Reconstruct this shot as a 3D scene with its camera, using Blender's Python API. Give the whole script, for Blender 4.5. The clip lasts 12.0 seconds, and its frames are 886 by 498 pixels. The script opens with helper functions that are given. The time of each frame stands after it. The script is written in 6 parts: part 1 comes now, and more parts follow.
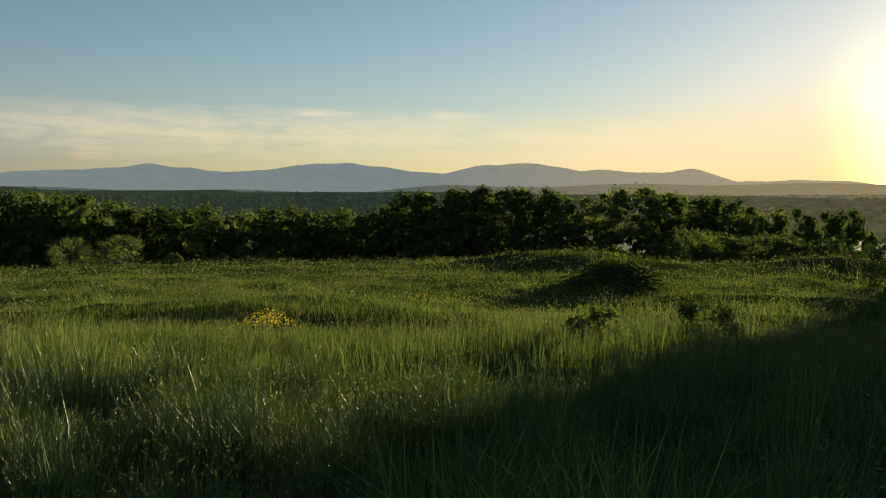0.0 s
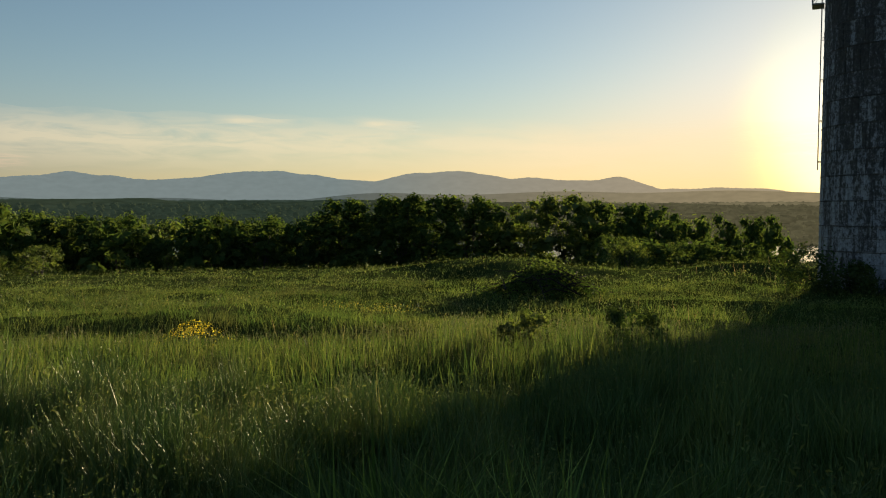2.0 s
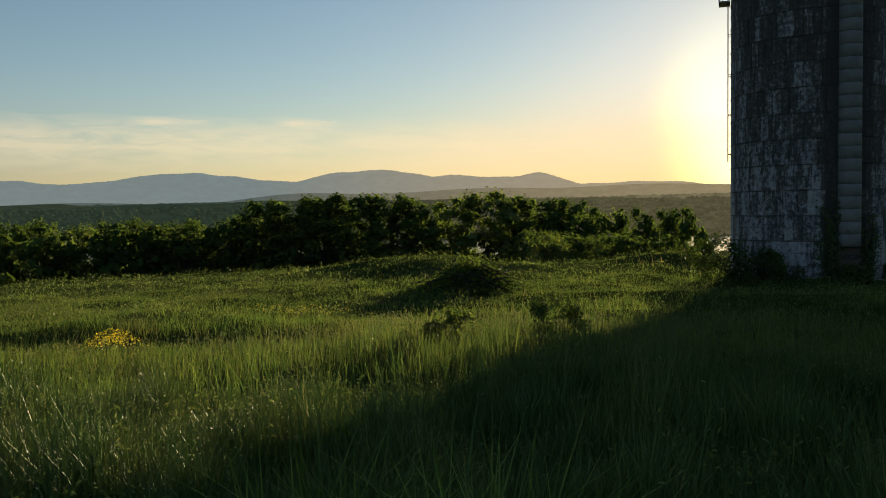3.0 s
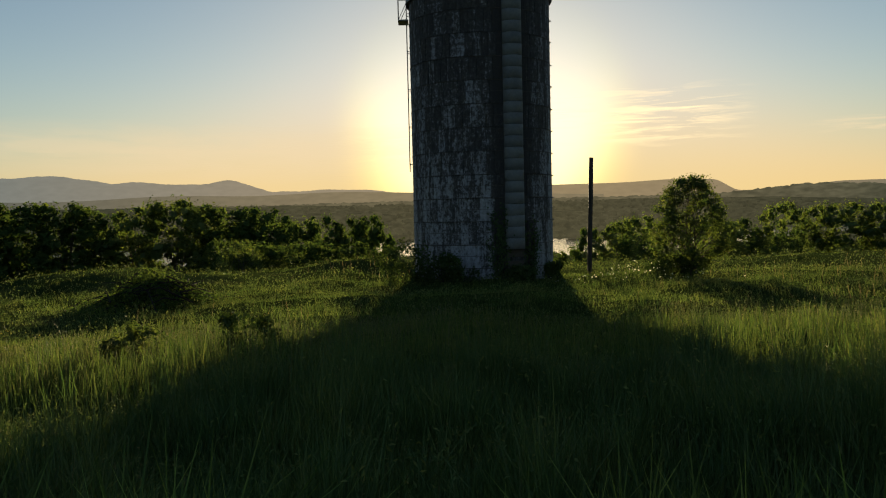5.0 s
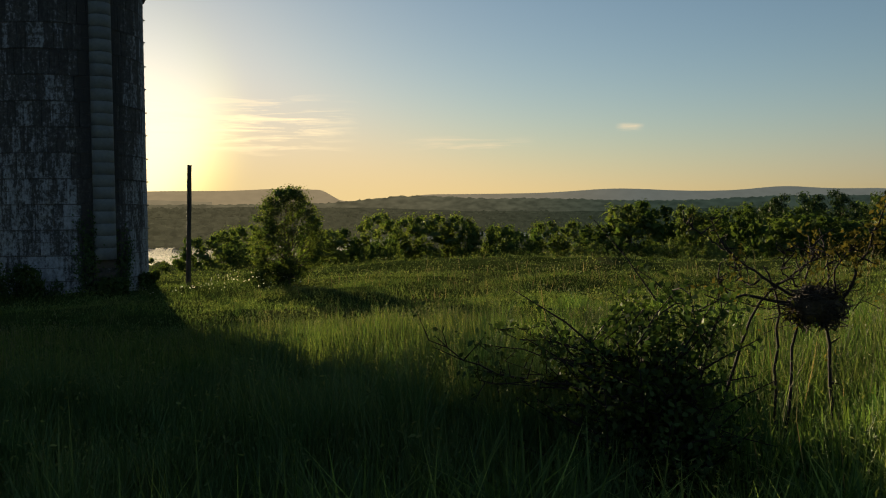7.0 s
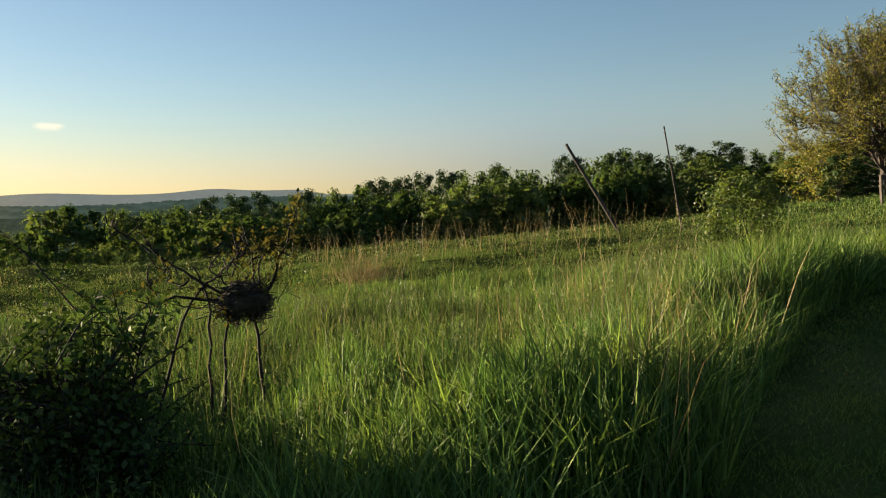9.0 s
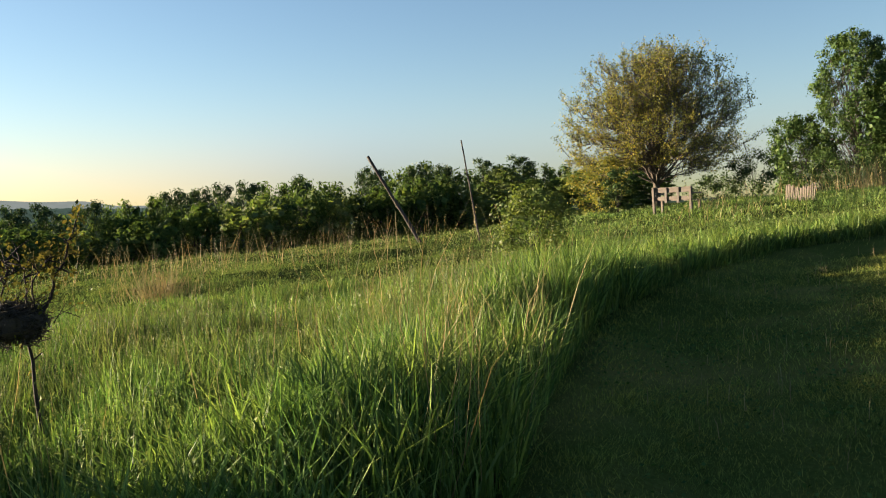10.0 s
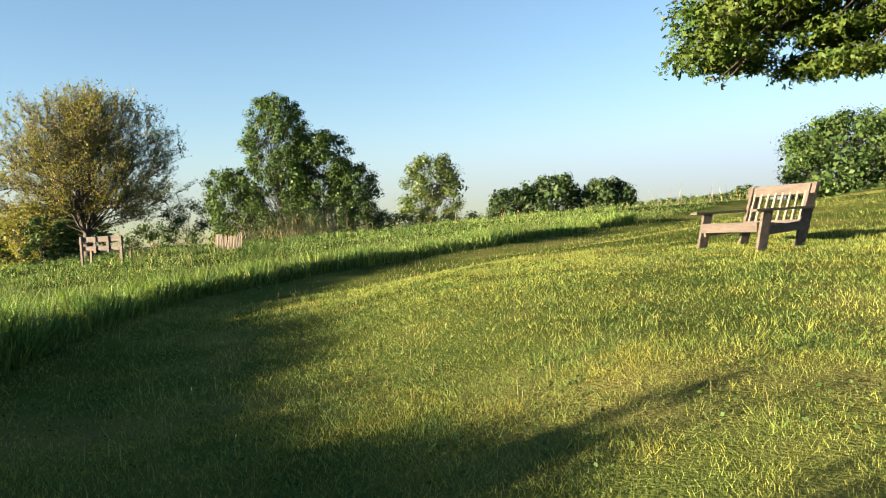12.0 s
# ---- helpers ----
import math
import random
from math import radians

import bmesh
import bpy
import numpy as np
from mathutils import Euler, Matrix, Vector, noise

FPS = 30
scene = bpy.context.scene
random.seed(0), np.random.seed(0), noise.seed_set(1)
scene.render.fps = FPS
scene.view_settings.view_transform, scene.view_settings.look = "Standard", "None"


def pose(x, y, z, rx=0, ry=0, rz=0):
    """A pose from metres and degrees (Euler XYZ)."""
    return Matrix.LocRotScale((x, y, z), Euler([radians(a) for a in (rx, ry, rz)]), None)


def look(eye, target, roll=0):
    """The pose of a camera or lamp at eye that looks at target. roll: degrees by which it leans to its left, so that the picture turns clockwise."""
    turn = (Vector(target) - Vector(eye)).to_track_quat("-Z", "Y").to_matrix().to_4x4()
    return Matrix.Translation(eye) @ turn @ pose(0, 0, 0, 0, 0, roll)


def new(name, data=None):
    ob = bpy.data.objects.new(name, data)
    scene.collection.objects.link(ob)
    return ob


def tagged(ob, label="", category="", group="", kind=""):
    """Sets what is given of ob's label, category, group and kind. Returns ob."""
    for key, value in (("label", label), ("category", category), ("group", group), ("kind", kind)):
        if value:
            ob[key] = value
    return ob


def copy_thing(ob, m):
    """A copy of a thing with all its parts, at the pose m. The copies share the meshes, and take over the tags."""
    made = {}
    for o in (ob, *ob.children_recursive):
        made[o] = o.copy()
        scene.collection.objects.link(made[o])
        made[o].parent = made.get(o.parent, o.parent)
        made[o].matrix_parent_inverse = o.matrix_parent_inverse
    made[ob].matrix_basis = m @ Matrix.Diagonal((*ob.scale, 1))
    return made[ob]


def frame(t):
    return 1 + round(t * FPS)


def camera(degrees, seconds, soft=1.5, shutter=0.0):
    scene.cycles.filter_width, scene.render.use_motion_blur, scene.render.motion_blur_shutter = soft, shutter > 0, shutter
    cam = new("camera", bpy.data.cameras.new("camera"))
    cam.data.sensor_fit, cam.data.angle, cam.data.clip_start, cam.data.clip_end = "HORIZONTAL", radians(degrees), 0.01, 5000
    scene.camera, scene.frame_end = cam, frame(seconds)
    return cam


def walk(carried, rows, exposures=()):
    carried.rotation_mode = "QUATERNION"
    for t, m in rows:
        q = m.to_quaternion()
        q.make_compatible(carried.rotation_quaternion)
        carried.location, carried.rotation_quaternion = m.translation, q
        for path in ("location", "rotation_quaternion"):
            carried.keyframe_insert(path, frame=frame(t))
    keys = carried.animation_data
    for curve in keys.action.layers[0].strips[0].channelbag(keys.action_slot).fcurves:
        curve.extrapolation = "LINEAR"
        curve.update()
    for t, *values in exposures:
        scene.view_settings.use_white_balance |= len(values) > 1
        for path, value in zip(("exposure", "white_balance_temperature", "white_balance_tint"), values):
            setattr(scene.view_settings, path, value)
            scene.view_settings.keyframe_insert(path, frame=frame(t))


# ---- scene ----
# The camera: a slow turn of the head from the valley to the lawn, with a step or two back.
FOV = 56.21
ROWS = [
    (0, 0.006, -0.007, 1.596, 0.00, -3.23, -0.61),
    (0.5, 0.008, -0.008, 1.600, -0.19, -3.22, -0.50),
    (1, 0.010, -0.004, 1.599, -1.16, -3.15, -0.70),
    (1.5, 0.008, 0.002, 1.601, -2.75, -2.86, -0.80),
    (2, 0.016, 0.009, 1.600, -4.75, -2.65, -0.42),
    (2.5, 0.012, 0.014, 1.602, -6.94, -2.68, 0.43),
    (2.7, 0.015, 0.010, 1.602, -7.92, -2.71, 0.69),
    (4.3, 0.034, -0.008, 1.592, -24.51, -3.07, 1.10),
    (4.5, 0.041, -0.012, 1.589, -26.77, -3.02, 1.27),
    (5, 0.064, -0.032, 1.595, -31.03, -2.63, 1.33),
    (5.5, 0.098, -0.079, 1.607, -35.02, -2.01, 1.15),
    (6, 0.152, -0.137, 1.615, -41.36, -2.47, 1.02),
    (6.5, 0.207, -0.200, 1.616, -49.17, -2.77, 1.04),
    (6.8, 0.238, -0.247, 1.615, -54.34, -2.53, 0.83),
    (7, 0.260, -0.278, 1.616, -57.52, -2.46, 0.51),
    (7.2, 0.279, -0.293, 1.614, -60.71, -2.48, 0.31),
    (8.8, 0.415, -0.276, 1.604, -92.39, -2.88, 1.89),
    (9, 0.427, -0.278, 1.598, -95.29, -3.15, 2.21),
    (9.2, 0.422, -0.282, 1.595, -97.95, -3.33, 2.42),
    (9.5, 0.415, -0.290, 1.591, -101.77, -3.31, 2.47),
    (10, 0.403, -0.316, 1.598, -108.77, -2.88, 2.33),
    (10.5, 0.375, -0.360, 1.598, -117.08, -2.38, 2.09),
    (11, 0.331, -0.450, 1.595, -126.06, -1.89, 2.14),
    (11.5, 0.257, -0.559, 1.593, -135.46, -1.49, 2.52),
    (12, 0.182, -0.668, 1.587, -145.82, -1.16, 2.63),
]

cam = camera(FOV, 12.0, 1.1)
EXPOSURES = [(0.0, 1.5, 7100, 12), (2.5, 1.5, 7100, 12), (5.5, 1.23, 7200, 13), (7.2, 1.22, 7000, 13), (9.0, 1.97, 6700, 14), (10.5, 2.6, 6550, 16), (11.1, 2.74, 6500, 16), (12.0, 2.8, 6450, 16)]
walk(cam, [(t, pose(x, y, z, 90 + pitch, roll, yaw)) for t, x, y, z, yaw, pitch, roll in ROWS], EXPOSURES)

# ---- light: a low evening sun behind the silo ----
SUN_AZ, SUN_EL = 55.8, 6.2
world = bpy.data.worlds.new("evening_sky")
scene.world = world
world.use_nodes = True
wn, wl = world.node_tree.nodes, world.node_tree.links
sky = wn.new("ShaderNodeTexSky")
sky.sky_type = "NISHITA"
sky.sun_disc = False
sky.sun_elevation = radians(SUN_EL)
sky.sun_rotation = radians(90 - SUN_AZ)
sky.altitude, sky.air_density, sky.dust_density, sky.ozone_density = 60, 0.95, 0.28, 2.2
# Tone cap on the sky, not a layer of air: each channel levels off at a set haze colour, less so close to the sun, which
# keeps the glare to a narrow ring.
geo = wn.new("ShaderNodeTexCoord")
dot = wn.new("ShaderNodeVectorMath")
dot.operation = "DOT_PRODUCT"
dot.inputs[1].default_value = (math.cos(radians(SUN_AZ)) * math.cos(radians(SUN_EL)), math.sin(radians(SUN_AZ)) * math.cos(radians(SUN_EL)), math.sin(radians(SUN_EL)))
wl.new(geo.outputs["Generated"], dot.inputs[0])
glare = wn.new("ShaderNodeMapRange")
glare.interpolation_type = "SMOOTHERSTEP"
for key, v in (("From Min", math.cos(radians(13.8))), ("From Max", math.cos(radians(1.0))), ("To Min", 0.0), ("To Max", 1.0)):
    glare.inputs[key].default_value = v
wl.new(dot.outputs["Value"], glare.inputs["Value"])
parts = wn.new("ShaderNodeSeparateColor")
wl.new(sky.outputs[0], parts.inputs[0])
whole = wn.new("ShaderNodeCombineColor")


def sky_math(op, a, b):
    n = wn.new("ShaderNodeMath")
    n.operation = op
    for k, v in enumerate((a, b)):
        if isinstance(v, (int, float)):
            n.inputs[k].default_value = v
        else:
            wl.new(v, n.inputs[k])
    return n.outputs[0]


rise = wn.new("ShaderNodeSeparateXYZ")
wl.new(geo.outputs["Generated"], rise.inputs[0])
high = wn.new("ShaderNodeMapRange")
high.interpolation_type = "SMOOTHSTEP"
for key, v in (("From Min", 0.0), ("From Max", 0.20), ("To Min", 0.0), ("To Max", 1.0)):
    high.inputs[key].default_value = v
wl.new(rise.outputs[2], high.inputs["Value"])
upper = wn.new("ShaderNodeMapRange")
upper.interpolation_type = "SMOOTHSTEP"
for key, v in (("From Min", 0.0), ("From Max", 0.45), ("To Min", 0.0), ("To Max", 1.0)):
    upper.inputs[key].default_value = v
wl.new(rise.outputs[2], upper.inputs["Value"])
away = wn.new("ShaderNodeMapRange")
away.interpolation_type = "SMOOTHSTEP"
for key, v in (("From Min", 0.97), ("From Max", 0.3), ("To Min", 0.0), ("To Max", 1.0)):
    away.inputs[key].default_value = v
wl.new(dot.outputs["Value"], away.inputs["Value"])
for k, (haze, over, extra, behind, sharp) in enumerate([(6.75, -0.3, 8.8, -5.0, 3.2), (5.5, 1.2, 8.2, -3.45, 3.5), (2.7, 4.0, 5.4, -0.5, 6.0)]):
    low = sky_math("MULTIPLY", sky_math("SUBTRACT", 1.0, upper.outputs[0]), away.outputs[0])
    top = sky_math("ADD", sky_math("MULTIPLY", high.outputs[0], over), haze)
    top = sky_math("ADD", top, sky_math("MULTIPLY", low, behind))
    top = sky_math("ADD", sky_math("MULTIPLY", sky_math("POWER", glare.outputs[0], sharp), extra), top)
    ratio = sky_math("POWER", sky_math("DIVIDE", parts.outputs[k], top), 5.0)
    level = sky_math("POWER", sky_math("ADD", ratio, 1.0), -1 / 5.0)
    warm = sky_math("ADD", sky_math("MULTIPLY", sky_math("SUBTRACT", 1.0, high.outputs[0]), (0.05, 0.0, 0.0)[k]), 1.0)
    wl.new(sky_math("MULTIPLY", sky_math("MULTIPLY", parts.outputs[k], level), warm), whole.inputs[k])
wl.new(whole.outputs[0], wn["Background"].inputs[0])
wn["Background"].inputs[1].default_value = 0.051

sun_data = bpy.data.lights.new("sun", "SUN")
sun_data.energy, sun_data.angle, sun_data.color = 5.0, radians(0.6), (1.0, 0.82, 0.55)
sun = new("sun", sun_data)
sun.matrix_world = look((0, 0, 0), (-math.cos(radians(SUN_AZ)) * math.cos(radians(SUN_EL)), -math.sin(radians(SUN_AZ)) * math.cos(radians(SUN_EL)), -math.sin(radians(SUN_EL))))
tagged(sun, kind="structure")


# ---- numbers and meshes ----
rng = np.random.default_rng(7)


def frac_hash(ix, iy, seed):
    h = np.sin(ix * 127.1 + iy * 311.7 + seed * 74.7) * 43758.5453
    return h - np.floor(h)


def vnoise(x, y, seed=0):
    """Smooth value noise, 0 to 1."""
    x, y = np.asarray(x, float), np.asarray(y, float)
    ix, iy = np.floor(x), np.floor(y)
    fx, fy = x - ix, y - iy
    fx, fy = fx * fx * (3 - 2 * fx), fy * fy * (3 - 2 * fy)
    a, b = frac_hash(ix, iy, seed), frac_hash(ix + 1, iy, seed)
    c, d = frac_hash(ix, iy + 1, seed), frac_hash(ix + 1, iy + 1, seed)
    return (a * (1 - fx) + b * fx) * (1 - fy) + (c * (1 - fx) + d * fx) * fy


def smooth(a, b, x):
    t = np.clip((np.asarray(x, float) - a) / (b - a), 0, 1)
    return t * t * (3 - 2 * t)


def polar(az, d):
    return d * math.cos(radians(az)), d * math.sin(radians(az))


HILLS = [(-30, -30, 18, 1.237), (-30, 0, 18, 0.319), (-30, 30, 18, -0.239), (0, -30, 18, 2.146), (0, 0, 18, -0.101), (0, 30, 18, 0.47),
         (30, -30, 18, 1.348), (30, 0, 18, 0.179), (30, 30, 18, 0.371), (8, -12, 9, 0.215), (18, -14, 9, -0.414), (14, 8, 9, 0.013), (0, 14, 9, 0.27),
         (2.2, -7.5, 4.2, 0.27), (26.4, -18, 5, 0.3), (8.5, -24, 6, -0.38), (20.5, -16, 4, -0.16), (20, -23, 5, -0.24)]
MOUNDS = [(81.0, 33.5, 2.6, 0.55), (84.5, 34.0, 3.2, 0.25), (65.5, 38.0, 3.0, 0.3), (63.5, 37.0, 2.0, 0.25), (34.0, 39.0, 3.5, 0.3), (27.0, 39.0, 3.5, 0.35), (19.0, 37.0, 3.0, 0.25), (112.0, 26.0, 2.5, 0.2), (102.0, 17.0, 2.2, 0.18)]


def height(x, y):
    """The lie of the land: the hilltop field, the slope to the river and the country past it."""
    x, y = np.asarray(x, float), np.asarray(y, float)
    r = np.hypot(x, y) + 1e-6
    az = np.degrees(np.arctan2(y, x))
    k = np.minimum(1, 58 / r)
    nx, ny = x * k, y * k
    z = -0.954 - 0.054 * nx / 30 - 0.652 * ny / 30
    for hx, hy, s, h in HILLS:
        z = z + h * np.exp(-((nx - hx) ** 2 + (ny - hy) ** 2) / (2 * s * s))
    z = z - 0.14 * smooth(-0.1, -0.9, edge_side(x, y)) * smooth(-4.6, -2.6, edge_side(x, y))
    es = edge_side(x, y)
    z = z + 0.22 * smooth(0.05, 1.1, es) * smooth(17, 5, r) + 0.05 * np.exp(-((es - 1.1) / 0.9) ** 2) * smooth(1.8, 3.6, x) * smooth(-15, -9, y)
    z = z + 0.13 * smooth(0.3, 1.6, es) * smooth(15, 6, r) * smooth(4, 26, az) * smooth(150, 130, az)
    rough = smooth(0.2, 3.0, edge_side(x, y)) * smooth(60, 30, r) * (0.45 + 0.55 * smooth(-36, -20, az))
    z = z + rough * ((0.26 + 0.04 * smooth(7, 16, r)) * (vnoise(x / 2.2, y / 2.2, 3) - 0.5) + 0.17 * smooth(7, 16, r) * (vnoise(x / 0.9, y / 0.9, 6) - 0.5) + 0.30 * (vnoise(x / 7, y / 7, 4) - 0.5))
    z = z + 0.03 * (vnoise(x / 0.9, y / 0.9, 5) - 0.5) * smooth(60, 20, r)
    for a, d, s, h in MOUNDS:
        mx, my = polar(a, d)
        z = z + h * np.exp(-((x - mx) ** 2 + (y - my) ** 2) / (2 * s * s))
    west = smooth(-34, -8, az) * smooth(178, 140, az)
    d = np.maximum(0, r - 43)
    z = z - west * 52 * (1 - np.exp(-(d / 185) ** 1.15))
    bank = 1500 + 900 * smooth(48, 27, az)
    z = z - west * 6 * smooth(bank - 520, bank - 440, r) * smooth(bank + 25, bank - 5, r)
    far = smooth(0, 1, (r - bank) / 2300)
    z = z + west * far * (68 + 26 * vnoise(az / 7.0, r / 700, 8) + 16 * vnoise(az / 2.5, r / 330, 9))
    east = (1 - west) * smooth(80, 400, r)
    return z - east * 6


# The mown path's edge: tall grass on the meadow side, short lawn on the other.
EDGE = [(-40.0, 14.0), (-14.0, 5.2), (-5.0, 3.0), (-0.5, 2.0), (2.25, 0.05), (3.85, -1.85), (5.5, -2.9), (7.7, -4.45), (9.8, -6.8), (11.5, -9.95), (11.2, -13.4), (9.8, -17.0), (8.6, -22.8), (8.2, -30.0), (9.0, -60.0)]


def edge_side(x, y):
    """Metres from the mown edge: positive in the meadow, negative on the lawn."""
    x, y = np.asarray(x, float), np.asarray(y, float)
    best = np.full(np.broadcast(x, y).shape, 1e9)
    sign = np.ones_like(best)
    for (ax, ay), (bx, by) in zip(EDGE, EDGE[1:]):
        dx, dy = bx - ax, by - ay
        t = np.clip(((x - ax) * dx + (y - ay) * dy) / (dx * dx + dy * dy), 0, 1)
        dist = np.hypot(x - ax - t * dx, y - ay - t * dy)
        cross = dx * (y - ay) - dy * (x - ax)
        near = dist < best
        best = np.where(near, dist, best)
        sign = np.where(near, np.sign(cross), sign)
    return best * sign


def mesh_of(name, verts, faces, mat, mat_index=None):
    """A mesh from an array of places and one array of corners per face size (joined in order)."""
    faces = [np.asarray(f, np.int32) for f in (faces if isinstance(faces, list) else [faces])]
    faces = [f for f in faces if len(f)]
    me = bpy.data.meshes.new(name)
    verts = np.asarray(verts, np.float32)
    me.vertices.add(len(verts))
    me.vertices.foreach_set("co", verts.ravel())
    loops = np.concatenate([f.ravel() for f in faces])
    sizes = np.concatenate([np.full(len(f), f.shape[1], np.int32) for f in faces])
    me.loops.add(len(loops))
    me.loops.foreach_set("vertex_index", loops)
    me.polygons.add(len(sizes))
    me.polygons.foreach_set("loop_start", np.concatenate([[0], np.cumsum(sizes)[:-1]]).astype(np.int32))
    me.polygons.foreach_set("loop_total", sizes)
    me.update(calc_edges=True)
    for m in (mat if isinstance(mat, (list, tuple)) else [mat]):
        me.materials.append(m)
    if mat_index is not None:
        me.polygons.foreach_set("material_index", np.asarray(mat_index, np.int32))
    return me


def shade_smooth(me):
    me.polygons.foreach_set("use_smooth", np.ones(len(me.polygons), bool))
    return me


def shade_flat(me):
    me.polygons.foreach_set("use_smooth", np.zeros(len(me.polygons), bool))
    return me


def part(name, bm, material, parent, label=""):
    """Links a bmesh as one mesh object under a thing or a part."""
    me = bpy.data.meshes.new(name)
    bm.to_mesh(me)
    bm.free()
    me.materials.append(material)
    ob = new(name, me)
    ob.parent = parent
    return tagged(ob, label)


def part_mesh(name, me, parent, label=""):
    ob = new(name, me)
    ob.parent = parent
    return tagged(ob, label)


def thing(name, place, label, category, group="", kind="", turn=0):
    ob = new(name)
    ob.empty_display_size = 0.2
    ob.matrix_basis = pose(*place, 0, 0, turn)
    return tagged(ob, label, category, group, kind)


def tubes(paths, sides=6):
    """Tapered tubes along paths, each a list of places and a list of radii."""
    V, F, n = [], [], 0
    ang = np.arange(sides) * 2 * math.pi / sides
    for pts, radii in paths:
        pts, radii = np.asarray(pts, float), np.asarray(radii, float)
        tan = np.gradient(pts, axis=0)
        tan /= np.linalg.norm(tan, axis=1, keepdims=True) + 1e-9
        ref = np.array([0.0, 0, 1]) if abs(tan[0, 2]) < 0.8 else np.array([1.0, 0, 0])
        u = np.cross(tan, ref)
        u /= np.linalg.norm(u, axis=1, keepdims=True) + 1e-9
        w = np.cross(tan, u)
        ring = pts[:, None] + radii[:, None, None] * (np.cos(ang)[None, :, None] * u[:, None] + np.sin(ang)[None, :, None] * w[:, None])
        V.append(ring.reshape(-1, 3))
        m = len(pts)
        i = np.arange(m - 1)[:, None] * sides + np.arange(sides)[None]
        j = np.arange(m - 1)[:, None] * sides + (np.arange(sides)[None] + 1) % sides
        F.append(np.stack([i, j, j + sides, i + sides], -1).reshape(-1, 4) + n)
        n += m * sides
    return np.concatenate(V), np.concatenate(F)


def box(bm, sx, sy, sz, m, bevel=0.0):
    """A bevelled block added to bm."""
    got = bmesh.ops.create_cube(bm, size=1.0)
    bmesh.ops.transform(bm, matrix=m @ Matrix.Diagonal((sx, sy, sz, 1)), verts=got["verts"])
    if bevel:
        edges = list({e for v in got["verts"] for e in v.link_edges})
        bmesh.ops.bevel(bm, geom=edges, offset=bevel, segments=2, affect="EDGES", profile=0.7)


# ---- materials ----
def shader(name):
    m = bpy.data.materials.new(name)
    m.use_nodes = True
    nt = m.node_tree
    nt.nodes.clear()
    out = nt.nodes.new("ShaderNodeOutputMaterial")
    return m, nt, out


def node(nt, kind, **kw):
    n = nt.nodes.new(kind)
    for k, v in kw.items():
        n.inputs[k.replace("_", " ")].default_value = v
    return n


def ramp(nt, fac, stops):
    n = nt.nodes.new("ShaderNodeValToRGB")
    while len(n.color_ramp.elements) < len(stops):
        n.color_ramp.elements.new(0.5)
    for e, (p, c) in zip(n.color_ramp.elements, stops):
        e.position, e.color = p, (*c, 1)
    nt.links.new(fac, n.inputs[0])
    return n.outputs[0]


def mixed(nt, fac, a, b, blend="MIX"):
    n = nt.nodes.new("ShaderNodeMix")
    n.data_type, n.blend_type = "RGBA", blend
    for sock, v in ((n.inputs[0], fac), (n.inputs[6], a), (n.inputs[7], b)):
        if isinstance(v, (int, float)):
            sock.default_value = v
        elif isinstance(v, tuple):
            sock.default_value = (*v, 1)
        else:
            nt.links.new(v, sock)
    return n.outputs[2]


def noise_of(nt, scale, detail=4.0, stretch=(1, 1, 1), world_space=True, rough=0.55):
    if world_space:
        src = nt.nodes.new("ShaderNodeNewGeometry").outputs["Position"]
    else:
        src = nt.nodes.new("ShaderNodeTexCoord").outputs["Object"]
    mp = nt.nodes.new("ShaderNodeMapping")
    mp.inputs["Scale"].default_value = stretch
    nt.links.new(src, mp.inputs[0])
    n = node(nt, "ShaderNodeTexNoise", Scale=scale, Detail=detail, Roughness=rough)
    nt.links.new(mp.outputs[0], n.inputs["Vector"])
    return n.outputs[0]


